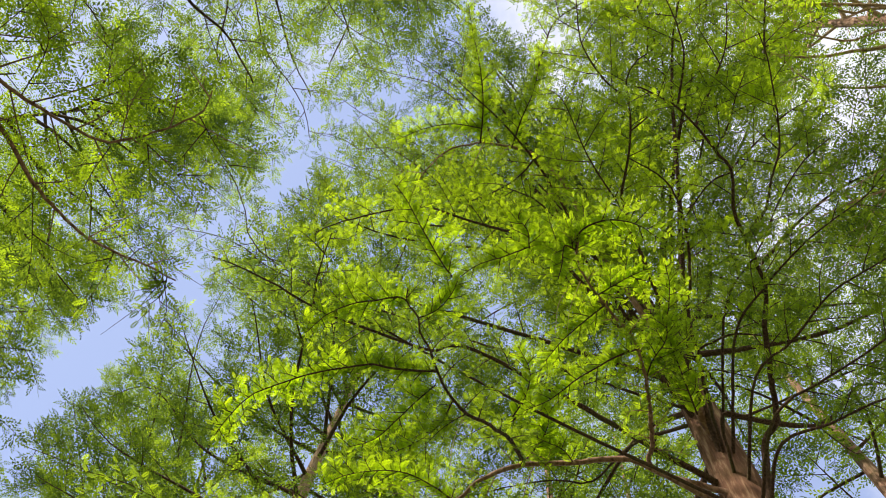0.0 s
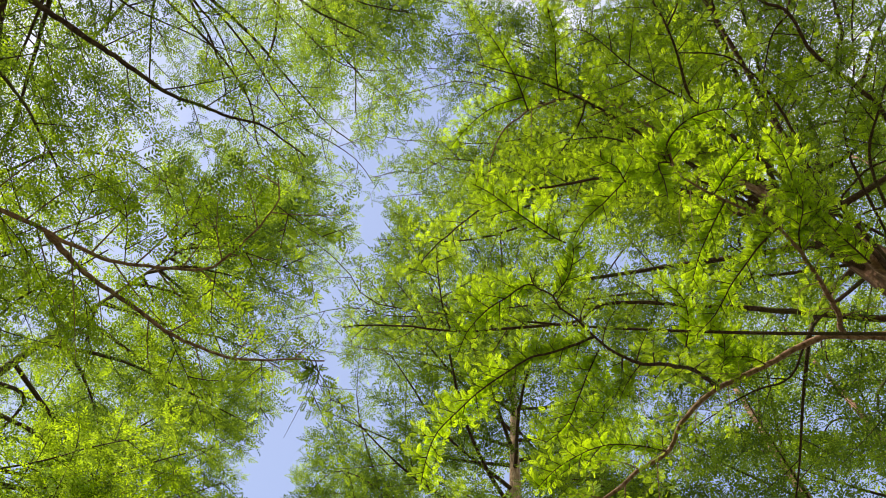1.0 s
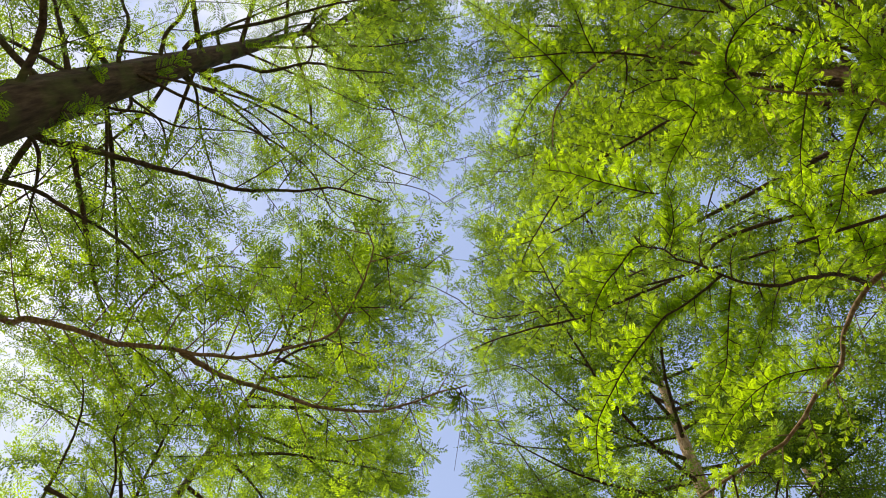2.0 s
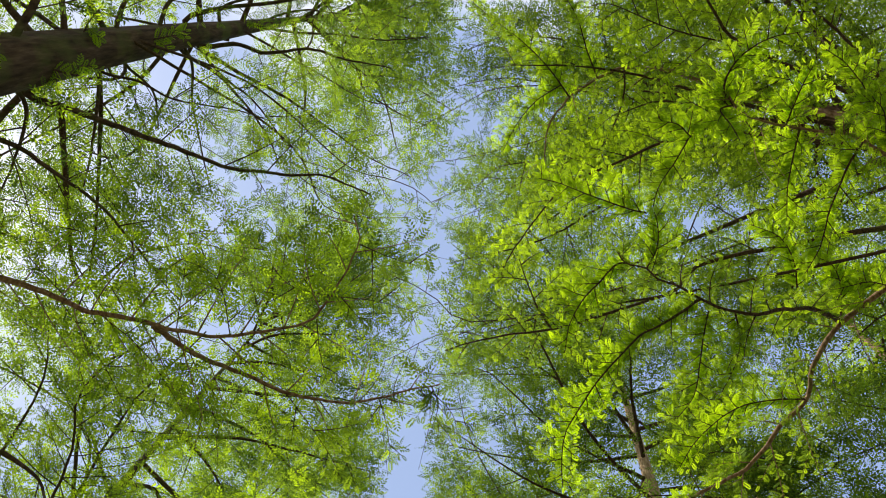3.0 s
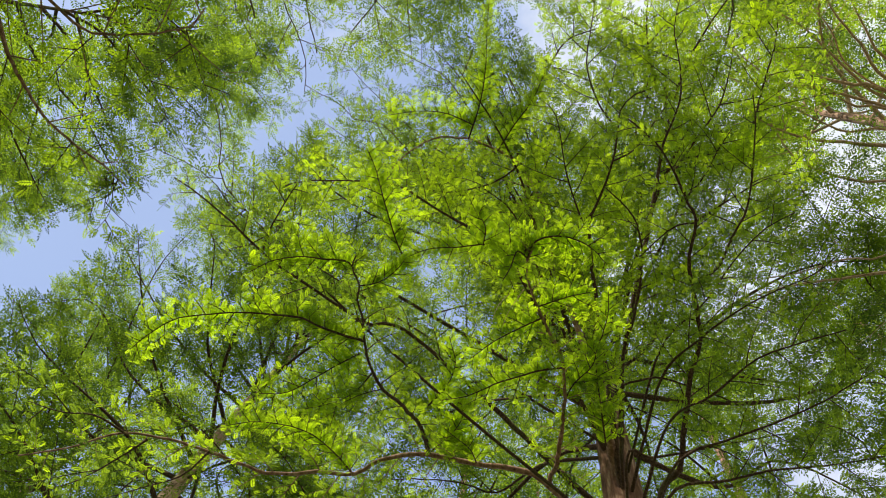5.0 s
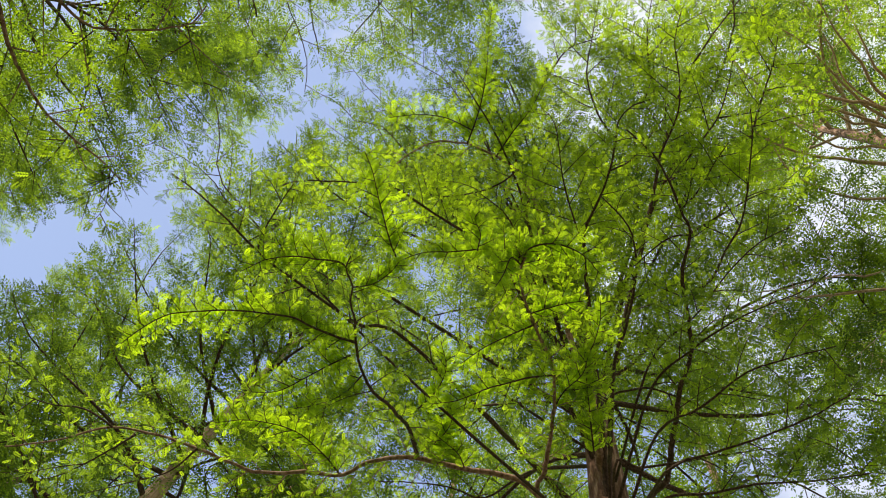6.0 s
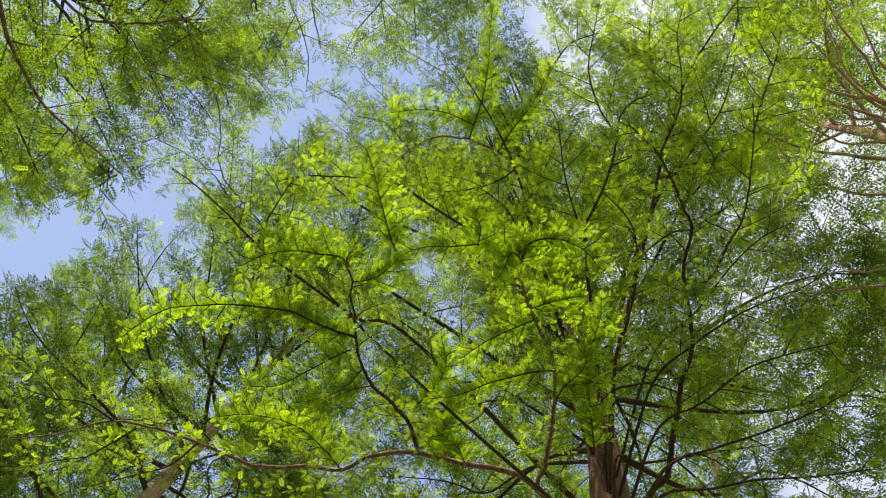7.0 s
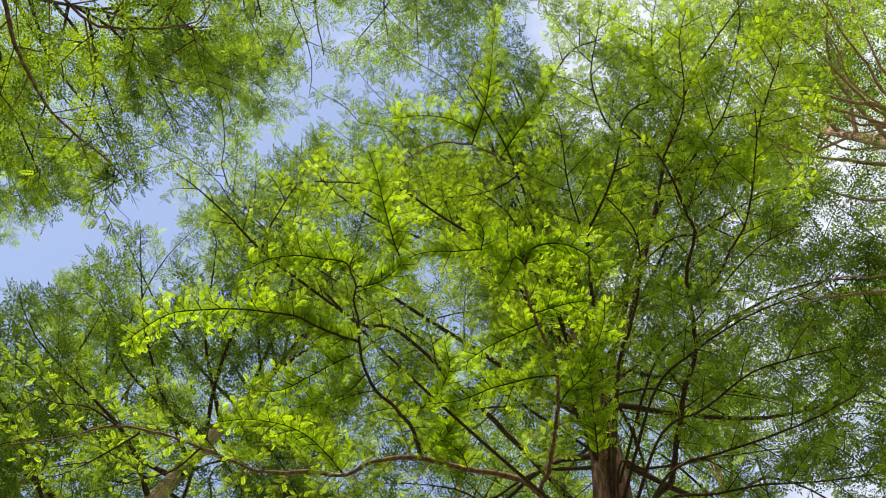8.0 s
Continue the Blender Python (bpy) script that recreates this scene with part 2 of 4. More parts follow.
def limb(tree, ctrl, r0, r1, name="limb", root=None, fine=False, side_every=0.2, side_len=0.7, spacing=0.03, size=0.1, droop=0.25,
         twig=0.12, start=0.15, own=0.0, bark=None, lift=0.22, rise=0.0, sides=7, keep=0, holes=0.0, tone=0.5, label=""):
    """A limb of a tree: its stem, its leafy side branches and its needles."""
    global rng
    rng = np.random.default_rng(int(abs(np.sum(np.array(ctrl))) * 1000))
    if root:
        ctrl = [tuple(root(ctrl[0][2] - 0.15))] + list(ctrl)
    n = max(8, len(ctrl) * 4)
    path, length = spline(ctrl, n)
    wob = rng.normal(0, r0 * 0.1, (n, 3))
    wob[0] = 0
    path = path + wob
    rad = r0 + (r1 - r0) * np.linspace(0, 1, n) ** 0.8
    v, q = tube(path, rad, sides, 0.06)
    ob = mesh_object(name, v, q, bark or TWIG, tree, True)
    if label:
        tagged(ob, label)
    b = Bundle()
    if own:
        b.sprays(path, own, size, lift, start, rise)
    count = int(length * (1 - start) / side_every)
    t = tangents(path)
    for i in range(count):
        f = start + (1 - start) * (i + rng.uniform(0, 0.7)) / max(count, 1)
        x = f * (n - 1)
        k = min(int(x), n - 2)
        p = path[k] + (path[k + 1] - path[k]) * (x - k)
        if holes and noise.noise(Vector(p) * 0.8) < -holes:
            continue
        side = unit(np.cross(t[k], UPV) + 1e-4) * (1 if i % 2 else -1)
        way = unit(0.62 * t[k] + 0.85 * side + UPV * rng.normal(0.05, 0.25) + rng.normal(0, 0.12, 3))
        ln = side_len * (0.45 + 0.75 * math.sin(math.pi * min(1, 0.25 + 0.72 * f))) * rng.uniform(0.6, 1.25)
        if keep:
            tip = p + way * ln
            over = open_sky(tip, keep)
            if over > 0:
                ln -= over + 0.05
            if ln < 0.12:
                continue
        leafy_branch(b, p, way, ln, droop, 3 if not fine else 4, spacing, size, lift, twig, rise)
    if b.v:
        mesh_object("branchwork", np.vstack(b.v), np.vstack(b.q), bark or TWIG, ob, True, "stuff")
    foliage("foliage", b, MID if fine == "mid" else FINE if fine else COARSE, NEEDLES, ob, tone)
    if b.pos and ob.children:
        for c in ob.children:
            tagged(c, kind="stuff")
    return ob


def trunk(tree, base, top, lean, r0, bark, rings=70, sides=28, label="", taper=0.85):
    """A fluted, tapering trunk from a flared foot."""
    h = top
    u = np.linspace(0, 1, rings)
    path = np.stack([base[0] + lean[0] * u + 0.05 * np.sin(5 * u + base[1]), base[1] + lean[1] * u + 0.05 * np.cos(4 * u + base[0]), h * u - 0.1], 1)
    rad = r0 * (1 - u) ** taper + 0.012 + 0.35 * r0 * np.exp(-u * h / 0.5)
    ang = np.linspace(0, 2 * math.pi, sides, endpoint=False)
    v = np.zeros((rings, sides, 3))
    for i in range(rings):
        for j in range(sides):
            flute = 0.10 * noise.noise(Vector((math.cos(ang[j]) * 2.6, math.sin(ang[j]) * 2.6, path[i, 2] * 0.35 + base[0]))) \
                + 0.05 * noise.noise(Vector((math.cos(ang[j]) * 8, math.sin(ang[j]) * 8, path[i, 2] * 1.4 + base[1])))
            r = rad[i] * (1 + flute)
            v[i, j] = path[i] + r * np.array([math.cos(ang[j]), math.sin(ang[j]), 0])
    i = np.arange(rings - 1)[:, None] * sides
    j = np.arange(sides)[None]
    k = (j + 1) % sides
    q = np.stack([i + j, i + k, i + sides + k, i + sides + j], -1).reshape(-1, 4)
    ob = mesh_object("trunk", v.reshape(-1, 3), q, bark, tree, True)
    if label:
        tagged(ob, label)
    return lambda z: np.array([np.interp(z, path[:, 2], path[:, 0]), np.interp(z, path[:, 2], path[:, 1]), z])


# the low default tone puts the shade of the high crown into its needles
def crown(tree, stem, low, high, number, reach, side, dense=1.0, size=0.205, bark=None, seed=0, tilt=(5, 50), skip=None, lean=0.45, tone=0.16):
    """Limbs all round the trunk, longest low down, turning up towards the top."""
    global rng
    for i in range(number):
        rng = np.random.default_rng((int(seed * 10), int(low * 10), i))
        f = (i + 0.5 * rng.uniform()) / number
        z = low + (high - low) * f
        az = 2.399963 * i + seed + rng.normal(0, 0.25)
        if side:
            turn = math.remainder(az + side * math.pi / 2, 2 * math.pi)
            az = turn - lean * math.sin(turn) - side * math.pi / 2
        way = np.array([math.sin(az), math.cos(az), 0])
        if skip and skip(z, way):
            continue
        ln = reach * (1 - 0.5 * f ** 2) * rng.uniform(0.8, 1.15)
        el = radians(tilt[0] + (tilt[1] - tilt[0]) * f + rng.normal(0, 6))
        p0 = stem(z)
        if side and way[0] * side < -0.55:
            gap = (side * (p0[0] + 0.1 * (z - 1.6))) / (-side * way[0] * math.cos(el))
            ln = max(ln, min(gap * rng.uniform(0.93, 1.15), 7.5))
        for _ in range(6):
            tip = p0 + way * ln * math.cos(el) + UPV * ln * math.sin(el) * 0.7
            over = open_sky(tip, side) if side else -1
            if over <= 0 or ln < 0.6:
                break
            ln -= max(0.25, over)
        c = [p0, p0 + way * ln * 0.35 * math.cos(el) + UPV * ln * 0.35 * math.sin(el),
             p0 + way * ln * 0.7 * math.cos(el) + UPV * ln * 0.62 * math.sin(el), p0 + way * ln * math.cos(el) + UPV * ln * 0.72 * math.sin(el)]
        for k in (1, 2, 3):
            c[k] = c[k] + rng.normal(0, 0.06, 3) * min(ln, 3.5) * (1, 1.3, 0.9)[k - 1]
        r = 0.014 + 0.007 * min(ln, 4.0)
        far = min(1.5, max(0.62, np.linalg.norm((c[1] + c[3]) / 2 - np.array([0, 0, 1.6])) / 10.5))
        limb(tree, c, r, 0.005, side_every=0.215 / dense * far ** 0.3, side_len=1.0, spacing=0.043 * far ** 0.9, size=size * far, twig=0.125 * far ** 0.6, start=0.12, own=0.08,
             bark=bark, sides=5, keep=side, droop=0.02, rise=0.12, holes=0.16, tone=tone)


def tree(name, x, y, label, group):
    e = new(name)
    return tagged(e, label, "tree", group)


# ---- ground ----
def soil():
    m, nodes, links = material("soil_and_grass")
    out, bsdf = nodes.new("ShaderNodeOutputMaterial"), nodes.new("ShaderNodeBsdfPrincipled")
    co, n1, n2 = nodes.new("ShaderNodeTexCoord"), nodes.new("ShaderNodeTexNoise"), nodes.new("ShaderNodeTexNoise")
    n1.inputs["Scale"].default_value, n1.inputs["Detail"].default_value = 0.6, 6.0
    n2.inputs["Scale"].default_value, n2.inputs["Detail"].default_value = 30.0, 4.0
    for k in (n1, n2):
        links.new(co.outputs["Object"], k.inputs["Vector"])
    mul = nodes.new("ShaderNodeMath")
    mul.operation = "MULTIPLY_ADD"
    mul.inputs[1].default_value = 0.4
    links.new(n2.outputs["Fac"], mul.inputs[0])
    links.new(n1.outputs["Fac"], mul.inputs[2])
    c = ramp_node(nodes, [(0.45, (0.11, 0.085, 0.055)), (0.7, (0.12, 0.13, 0.05)), (0.95, (0.24, 0.22, 0.13))])
    links.new(mul.outputs[0], c.inputs["Fac"])
    links.new(c.outputs["Color"], bsdf.inputs["Base Color"])
    bsdf.inputs["Roughness"].default_value = 0.95
    links.new(bsdf.outputs[0], out.inputs["Surface"])
    return m


bm = bmesh.new()
bmesh.ops.create_grid(bm, x_segments=60, y_segments=60, size=600)
for vert in bm.verts:
    if vert.co.length > 25:
        vert.co.z = 0.4 * noise.noise(vert.co * 0.02)
me = bpy.data.meshes.new("ground")
bm.to_mesh(me)
me.materials.append(soil())
tagged(new("ground", me), "grassy soil under the tree avenue", "ground", kind="structure")

ROW = "redwood trees along the avenue"

# ---- the tree beside the camera, to the east ----
east = tree("redwood_tree", 4.0, 0.3, "red-barked redwood with bright feathery low branches", ROW)
stem_e = trunk(east, (4.0, 0.34), 17.5, (-0.05, 0.0), 0.27, BARK_TAN)
# pale ARCH tone holds both fresh growth and painted sunlight
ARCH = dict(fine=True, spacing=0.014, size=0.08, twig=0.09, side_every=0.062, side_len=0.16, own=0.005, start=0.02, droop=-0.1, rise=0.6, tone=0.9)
# SHADE needles are coloured darker to stand for shaded foliage
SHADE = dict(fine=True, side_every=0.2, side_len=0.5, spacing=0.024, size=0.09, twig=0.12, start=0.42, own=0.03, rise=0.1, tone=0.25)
limb(east, [(3.95, 0.42, 6.50), (3.39, 0.94, 6.95), (3.21, 1.16, 6.98), (3.09, 1.46, 7.01), (2.91, 1.80, 7.02), (2.79, 2.04, 6.94), (2.75, 2.27, 6.86), (2.77, 2.45, 6.80), (2.61, 2.70, 6.70), (2.43, 3.02, 6.54), (2.20, 3.17, 6.43), (2.01, 3.30, 6.34), (1.83, 3.43, 6.26), (1.56, 3.73, 6.10), (1.49, 4.09, 5.94), (1.38, 4.39, 5.80)], 0.034, 0.006, fine=True, side_every=0.16, side_len=0.4, spacing=0.019, size=0.08, start=0.3, rise=0.3, bark=BARK)
limb(east, [(2.88, 1.83, 7.02), (2.72, 1.77, 6.91), (2.47, 1.70, 6.74), (2.30, 1.69, 6.60), (2.16, 1.70, 6.52), (1.96, 1.74, 6.40), (1.84, 1.74, 6.36), (1.71, 1.76, 6.40), (1.55, 1.74, 6.45), (1.39, 1.71, 6.53), (1.27, 1.72, 6.59), (1.18, 1.67, 6.62), (1.10, 1.68, 6.65), (1.01, 1.67, 6.67), (0.94, 1.61, 6.70)], 0.022, 0.006, fine=True, side_every=0.12, side_len=0.3, spacing=0.018, size=0.082, start=0.2, own=0.03, rise=0.3)
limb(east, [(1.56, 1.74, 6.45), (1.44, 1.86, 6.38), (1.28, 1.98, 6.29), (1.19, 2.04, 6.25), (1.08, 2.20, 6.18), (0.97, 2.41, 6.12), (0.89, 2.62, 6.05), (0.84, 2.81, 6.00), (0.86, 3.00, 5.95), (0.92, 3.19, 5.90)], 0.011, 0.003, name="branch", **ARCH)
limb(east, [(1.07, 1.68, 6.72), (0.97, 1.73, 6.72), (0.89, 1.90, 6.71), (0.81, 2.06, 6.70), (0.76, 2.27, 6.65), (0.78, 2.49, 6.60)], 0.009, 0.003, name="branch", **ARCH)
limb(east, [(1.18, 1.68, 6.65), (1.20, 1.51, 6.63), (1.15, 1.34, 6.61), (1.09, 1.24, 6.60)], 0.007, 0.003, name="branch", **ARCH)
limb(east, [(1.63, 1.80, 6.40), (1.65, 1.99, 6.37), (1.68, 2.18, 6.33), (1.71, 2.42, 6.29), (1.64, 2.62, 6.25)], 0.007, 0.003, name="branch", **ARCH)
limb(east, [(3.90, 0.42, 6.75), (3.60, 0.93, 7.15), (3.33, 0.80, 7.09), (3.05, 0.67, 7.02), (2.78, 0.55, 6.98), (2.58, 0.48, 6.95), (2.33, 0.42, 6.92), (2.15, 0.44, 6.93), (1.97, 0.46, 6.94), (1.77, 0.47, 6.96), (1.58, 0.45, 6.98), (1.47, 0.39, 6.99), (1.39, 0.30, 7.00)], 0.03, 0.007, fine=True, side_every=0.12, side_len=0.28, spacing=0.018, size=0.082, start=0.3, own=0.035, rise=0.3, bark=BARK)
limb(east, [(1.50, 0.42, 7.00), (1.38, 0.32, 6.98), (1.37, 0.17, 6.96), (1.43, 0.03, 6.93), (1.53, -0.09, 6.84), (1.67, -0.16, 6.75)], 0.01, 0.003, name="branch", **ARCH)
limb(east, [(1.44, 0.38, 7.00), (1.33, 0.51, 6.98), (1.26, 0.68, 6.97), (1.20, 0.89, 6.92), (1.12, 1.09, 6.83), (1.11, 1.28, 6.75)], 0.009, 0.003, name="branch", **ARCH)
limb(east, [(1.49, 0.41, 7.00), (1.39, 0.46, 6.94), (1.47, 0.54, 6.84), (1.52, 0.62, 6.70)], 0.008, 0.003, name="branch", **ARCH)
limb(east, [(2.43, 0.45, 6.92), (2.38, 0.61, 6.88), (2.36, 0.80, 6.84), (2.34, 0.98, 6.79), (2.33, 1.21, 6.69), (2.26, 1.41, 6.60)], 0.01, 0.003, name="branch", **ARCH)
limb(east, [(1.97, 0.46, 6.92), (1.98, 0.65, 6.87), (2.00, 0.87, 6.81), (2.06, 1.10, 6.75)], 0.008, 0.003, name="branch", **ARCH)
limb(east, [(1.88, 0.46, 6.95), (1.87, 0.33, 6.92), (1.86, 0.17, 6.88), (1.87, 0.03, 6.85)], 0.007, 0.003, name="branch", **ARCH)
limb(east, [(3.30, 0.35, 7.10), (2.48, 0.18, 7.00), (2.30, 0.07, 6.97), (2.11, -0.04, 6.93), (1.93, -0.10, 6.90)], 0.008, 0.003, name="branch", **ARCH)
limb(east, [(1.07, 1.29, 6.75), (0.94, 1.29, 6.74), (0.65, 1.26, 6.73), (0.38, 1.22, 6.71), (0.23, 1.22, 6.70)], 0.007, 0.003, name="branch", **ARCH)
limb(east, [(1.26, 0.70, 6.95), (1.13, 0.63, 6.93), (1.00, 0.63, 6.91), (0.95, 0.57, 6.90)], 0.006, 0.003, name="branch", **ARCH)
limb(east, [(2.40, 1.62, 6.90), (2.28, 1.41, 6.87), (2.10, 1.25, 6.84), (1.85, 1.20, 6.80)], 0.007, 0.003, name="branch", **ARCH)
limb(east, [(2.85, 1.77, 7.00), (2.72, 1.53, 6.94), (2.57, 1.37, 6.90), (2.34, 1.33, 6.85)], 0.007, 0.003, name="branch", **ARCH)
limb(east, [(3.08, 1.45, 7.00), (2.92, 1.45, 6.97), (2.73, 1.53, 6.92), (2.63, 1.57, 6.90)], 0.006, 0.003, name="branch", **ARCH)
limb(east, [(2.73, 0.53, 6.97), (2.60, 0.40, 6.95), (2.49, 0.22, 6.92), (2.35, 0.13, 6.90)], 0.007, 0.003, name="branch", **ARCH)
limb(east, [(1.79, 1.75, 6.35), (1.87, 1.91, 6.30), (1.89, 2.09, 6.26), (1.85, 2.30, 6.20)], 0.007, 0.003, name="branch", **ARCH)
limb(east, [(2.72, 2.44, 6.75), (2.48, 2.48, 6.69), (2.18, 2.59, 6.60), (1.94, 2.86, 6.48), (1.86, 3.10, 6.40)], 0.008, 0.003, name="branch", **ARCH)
limb(east, [(3.35, 0.33, 7.60), (3.17, 0.32, 7.95), (2.84, 0.34, 8.51), (2.50, 0.37, 9.05), (2.25, 0.41, 9.27), (1.82, 0.34, 9.58), (1.41, 0.32, 9.60), (1.03, 0.41, 9.60), (0.82, 0.54, 9.55), (0.65, 0.71, 9.49), (0.55, 0.82, 9.45), (0.41, 1.15, 9.33), (0.45, 1.48, 9.20), (0.54, 1.70, 9.10)], 0.05, 0.006, fine=True, side_every=0.15, side_len=0.42, spacing=0.019, size=0.078, tone=0.65, start=0.45, rise=0.35, bark=BARK, root=stem_e, label="dark red-brown limb growing up beside the trunk")
limb(east, [(0.55, 0.82, 9.40), (0.26, 0.58, 9.38), (-0.09, 0.37, 9.35), (-0.47, 0.21, 9.32), (-0.72, 0.09, 9.30)], 0.01, 0.003, name="branch", **ARCH)
limb(east, [(0.80, 0.57, 9.50), (0.59, 0.29, 9.47), (0.42, 0.03, 9.44), (0.23, -0.16, 9.42), (0.05, -0.28, 9.40)], 0.01, 0.003, name="branch", **ARCH)
limb(east, [(0.43, 0.71, 9.40), (0.20, 0.94, 9.33), (0.06, 1.22, 9.27), (-0.01, 1.52, 9.20)], 0.008, 0.003, name="branch", **ARCH)
limb(east, [(3.95, 0.40, 7.20), (3.18, 0.21, 7.90), (2.52, 0.07, 8.29), (1.90, -0.07, 8.54), (1.67, -0.17, 8.60), (1.50, -0.33, 8.60), (1.22, -0.54, 8.60), (0.95, -0.68, 8.58), (0.79, -0.74, 8.56), (0.69, -0.88, 8.53), (0.67, -1.12, 8.50)], 0.035, 0.006, fine=True, side_every=0.15, side_len=0.42, spacing=0.019, size=0.078, tone=0.65, start=0.35, own=0.04, rise=0.35, bark=TWIG)
limb(east, [(4.00, 0.30, 6.40), (3.76, 0.01, 7.00), (3.68, -0.16, 7.07), (3.45, -0.29, 7.17), (3.19, -0.42, 7.28), (3.01, -0.52, 7.36), (2.78, -0.70, 7.47), (2.60, -0.74, 7.54), (2.37, -0.78, 7.61), (2.13, -0.83, 7.67), (1.84, -0.99, 7.75), (1.63, -0.98, 7.80), (1.37, -0.96, 7.86), (1.16, -0.92, 7.91), (1.00, -0.85, 7.95), (0.82, -0.75, 8.00)], 0.036, 0.007, fine=True, side_every=0.15, side_len=0.42, spacing=0.019, size=0.078, tone=0.65, start=0.35, own=0.04, rise=0.35, bark=TWIG)
limb(east, [(2.41, -0.77, 7.65), (2.32, -0.91, 7.68), (2.27, -1.06, 7.70), (2.07, -1.24, 7.75), (1.92, -1.40, 7.78), (1.71, -1.52, 7.82), (1.48, -1.61, 7.84), (1.21, -1.71, 7.87), (0.98, -1.76, 7.90)], 0.014, 0.005, fine=True, side_every=0.15, side_len=0.42, spacing=0.019, size=0.078, tone=0.65, start=0.35, own=0.04, rise=0.35, bark=TWIG)
limb(east, [(3.95, 0.40, 7.30), (2.98, -0.01, 8.00), (2.72, -0.19, 8.11), (2.49, -0.34, 8.21), (2.16, -0.50, 8.31), (1.94, -0.55, 8.34), (1.70, -0.53, 8.36), (1.40, -0.38, 8.40)], 0.028, 0.006, fine=True, side_every=0.24, side_len=0.42, spacing=0.019, size=0.078, tone=0.65, start=0.6, own=0.04, rise=0.35, bark=TWIG)
limb(east, [(3.97, 0.40, 7.20), (3.09, 0.11, 7.50), (2.99, -0.07, 7.47), (3.00, -0.26, 7.45), (3.13, -0.47, 7.41), (3.27, -0.67, 7.37), (3.44, -0.86, 7.33), (3.62, -0.99, 7.30)], 0.018, 0.005, fine=True, side_every=0.24, side_len=0.42, spacing=0.019, size=0.078, tone=0.65, start=0.6, own=0.04, rise=0.35, bark=TWIG)
limb(east, [(3.97, 0.40, 6.90), (3.41, 0.19, 7.10), (3.50, 0.03, 7.07), (3.50, -0.30, 7.02), (3.50, -0.53, 6.99), (3.49, -0.79, 6.94), (3.49, -1.04, 6.90)], 0.018, 0.005, fine=True, side_every=0.24, side_len=0.42, spacing=0.019, size=0.078, tone=0.65, start=0.6, own=0.04, rise=0.35, bark=TWIG)
limb(east, [(3.97, 0.40, 7.30), (3.26, 0.13, 7.50), (3.31, -0.07, 7.44), (3.44, -0.23, 7.37), (3.60, -0.37, 7.30)], 0.014, 0.004, fine=True, side_every=0.24, side_len=0.42, spacing=0.019, size=0.078, tone=0.65, start=0.6, own=0.04, rise=0.35, bark=TWIG)
limb(east, [(1.86, -1.00, 7.80), (1.83, -0.79, 7.76), (1.97, -0.44, 7.70)], 0.01, 0.004, fine=True, side_every=0.15, side_len=0.42, spacing=0.019, size=0.078, tone=0.65, start=0.35, own=0.04, rise=0.35, bark=TWIG)
limb(east, [(1.65, -0.99, 7.90), (1.51, -1.20, 7.90), (1.35, -1.35, 7.90), (1.20, -1.52, 7.90)], 0.01, 0.004, fine=True, side_every=0.15, side_len=0.42, spacing=0.019, size=0.078, tone=0.65, start=0.35, own=0.04, rise=0.35, bark=TWIG)
limb(east, [(1.22, -0.54, 8.60), (1.18, -0.77, 8.57), (1.02, -0.98, 8.53), (0.86, -1.18, 8.50)], 0.01, 0.004, fine=True, side_every=0.15, side_len=0.42, spacing=0.019, size=0.078, tone=0.65, start=0.35, own=0.04, rise=0.35, bark=TWIG)
limb(east, [(3.90, 0.45, 8.00), (1.92, 0.72, 8.60), (1.71, 0.87, 8.69), (1.49, 0.99, 8.77), (1.29, 1.19, 8.87), (1.12, 1.34, 8.90), (0.94, 1.47, 8.90), (0.72, 1.65, 8.90), (0.55, 1.98, 8.88), (0.32, 2.51, 8.68), (0.29, 2.73, 8.60)], 0.03, 0.006, fine=True, side_every=0.15, side_len=0.42, spacing=0.019, size=0.078, tone=0.65, start=0.35, own=0.04, rise=0.35, bark=TWIG)
limb(east, [(3.90, 0.45, 8.40), (1.88, 0.56, 9.00), (1.56, 0.59, 9.08), (1.35, 0.65, 9.13), (1.10, 0.84, 9.20)], 0.025, 0.006, fine=True, side_every=0.15, side_len=0.42, spacing=0.019, size=0.078, tone=0.65, start=0.35, own=0.04, rise=0.35, bark=TWIG)
limb(east, [(3.95, 0.50, 7.00), (2.01, 1.72, 7.60), (1.72, 2.03, 7.45), (1.28, 2.26, 7.28), (0.96, 2.42, 7.16), (0.71, 2.51, 7.05), (0.37, 2.61, 6.95), (0.07, 2.72, 6.86), (-0.12, 2.82, 6.80)], 0.032, 0.006, fine=True, side_every=0.15, side_len=0.42, spacing=0.019, size=0.068, tone=0.3, start=0.35, own=0.04, rise=0.35, bark=TWIG)
limb(east, [(0.71, 2.53, 7.10), (0.55, 2.37, 7.07), (0.37, 2.11, 7.03), (0.28, 1.96, 7.00)], 0.01, 0.004, fine=True, side_every=0.15, side_len=0.42, spacing=0.019, size=0.078, tone=0.65, start=0.35, own=0.04, rise=0.35, bark=TWIG)
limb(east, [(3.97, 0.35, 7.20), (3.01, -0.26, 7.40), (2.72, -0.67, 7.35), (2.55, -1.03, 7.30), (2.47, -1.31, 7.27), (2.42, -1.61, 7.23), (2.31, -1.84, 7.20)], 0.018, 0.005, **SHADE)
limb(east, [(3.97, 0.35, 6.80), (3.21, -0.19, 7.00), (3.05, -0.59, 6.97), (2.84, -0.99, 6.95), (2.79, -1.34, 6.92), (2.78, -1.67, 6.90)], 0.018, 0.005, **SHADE)
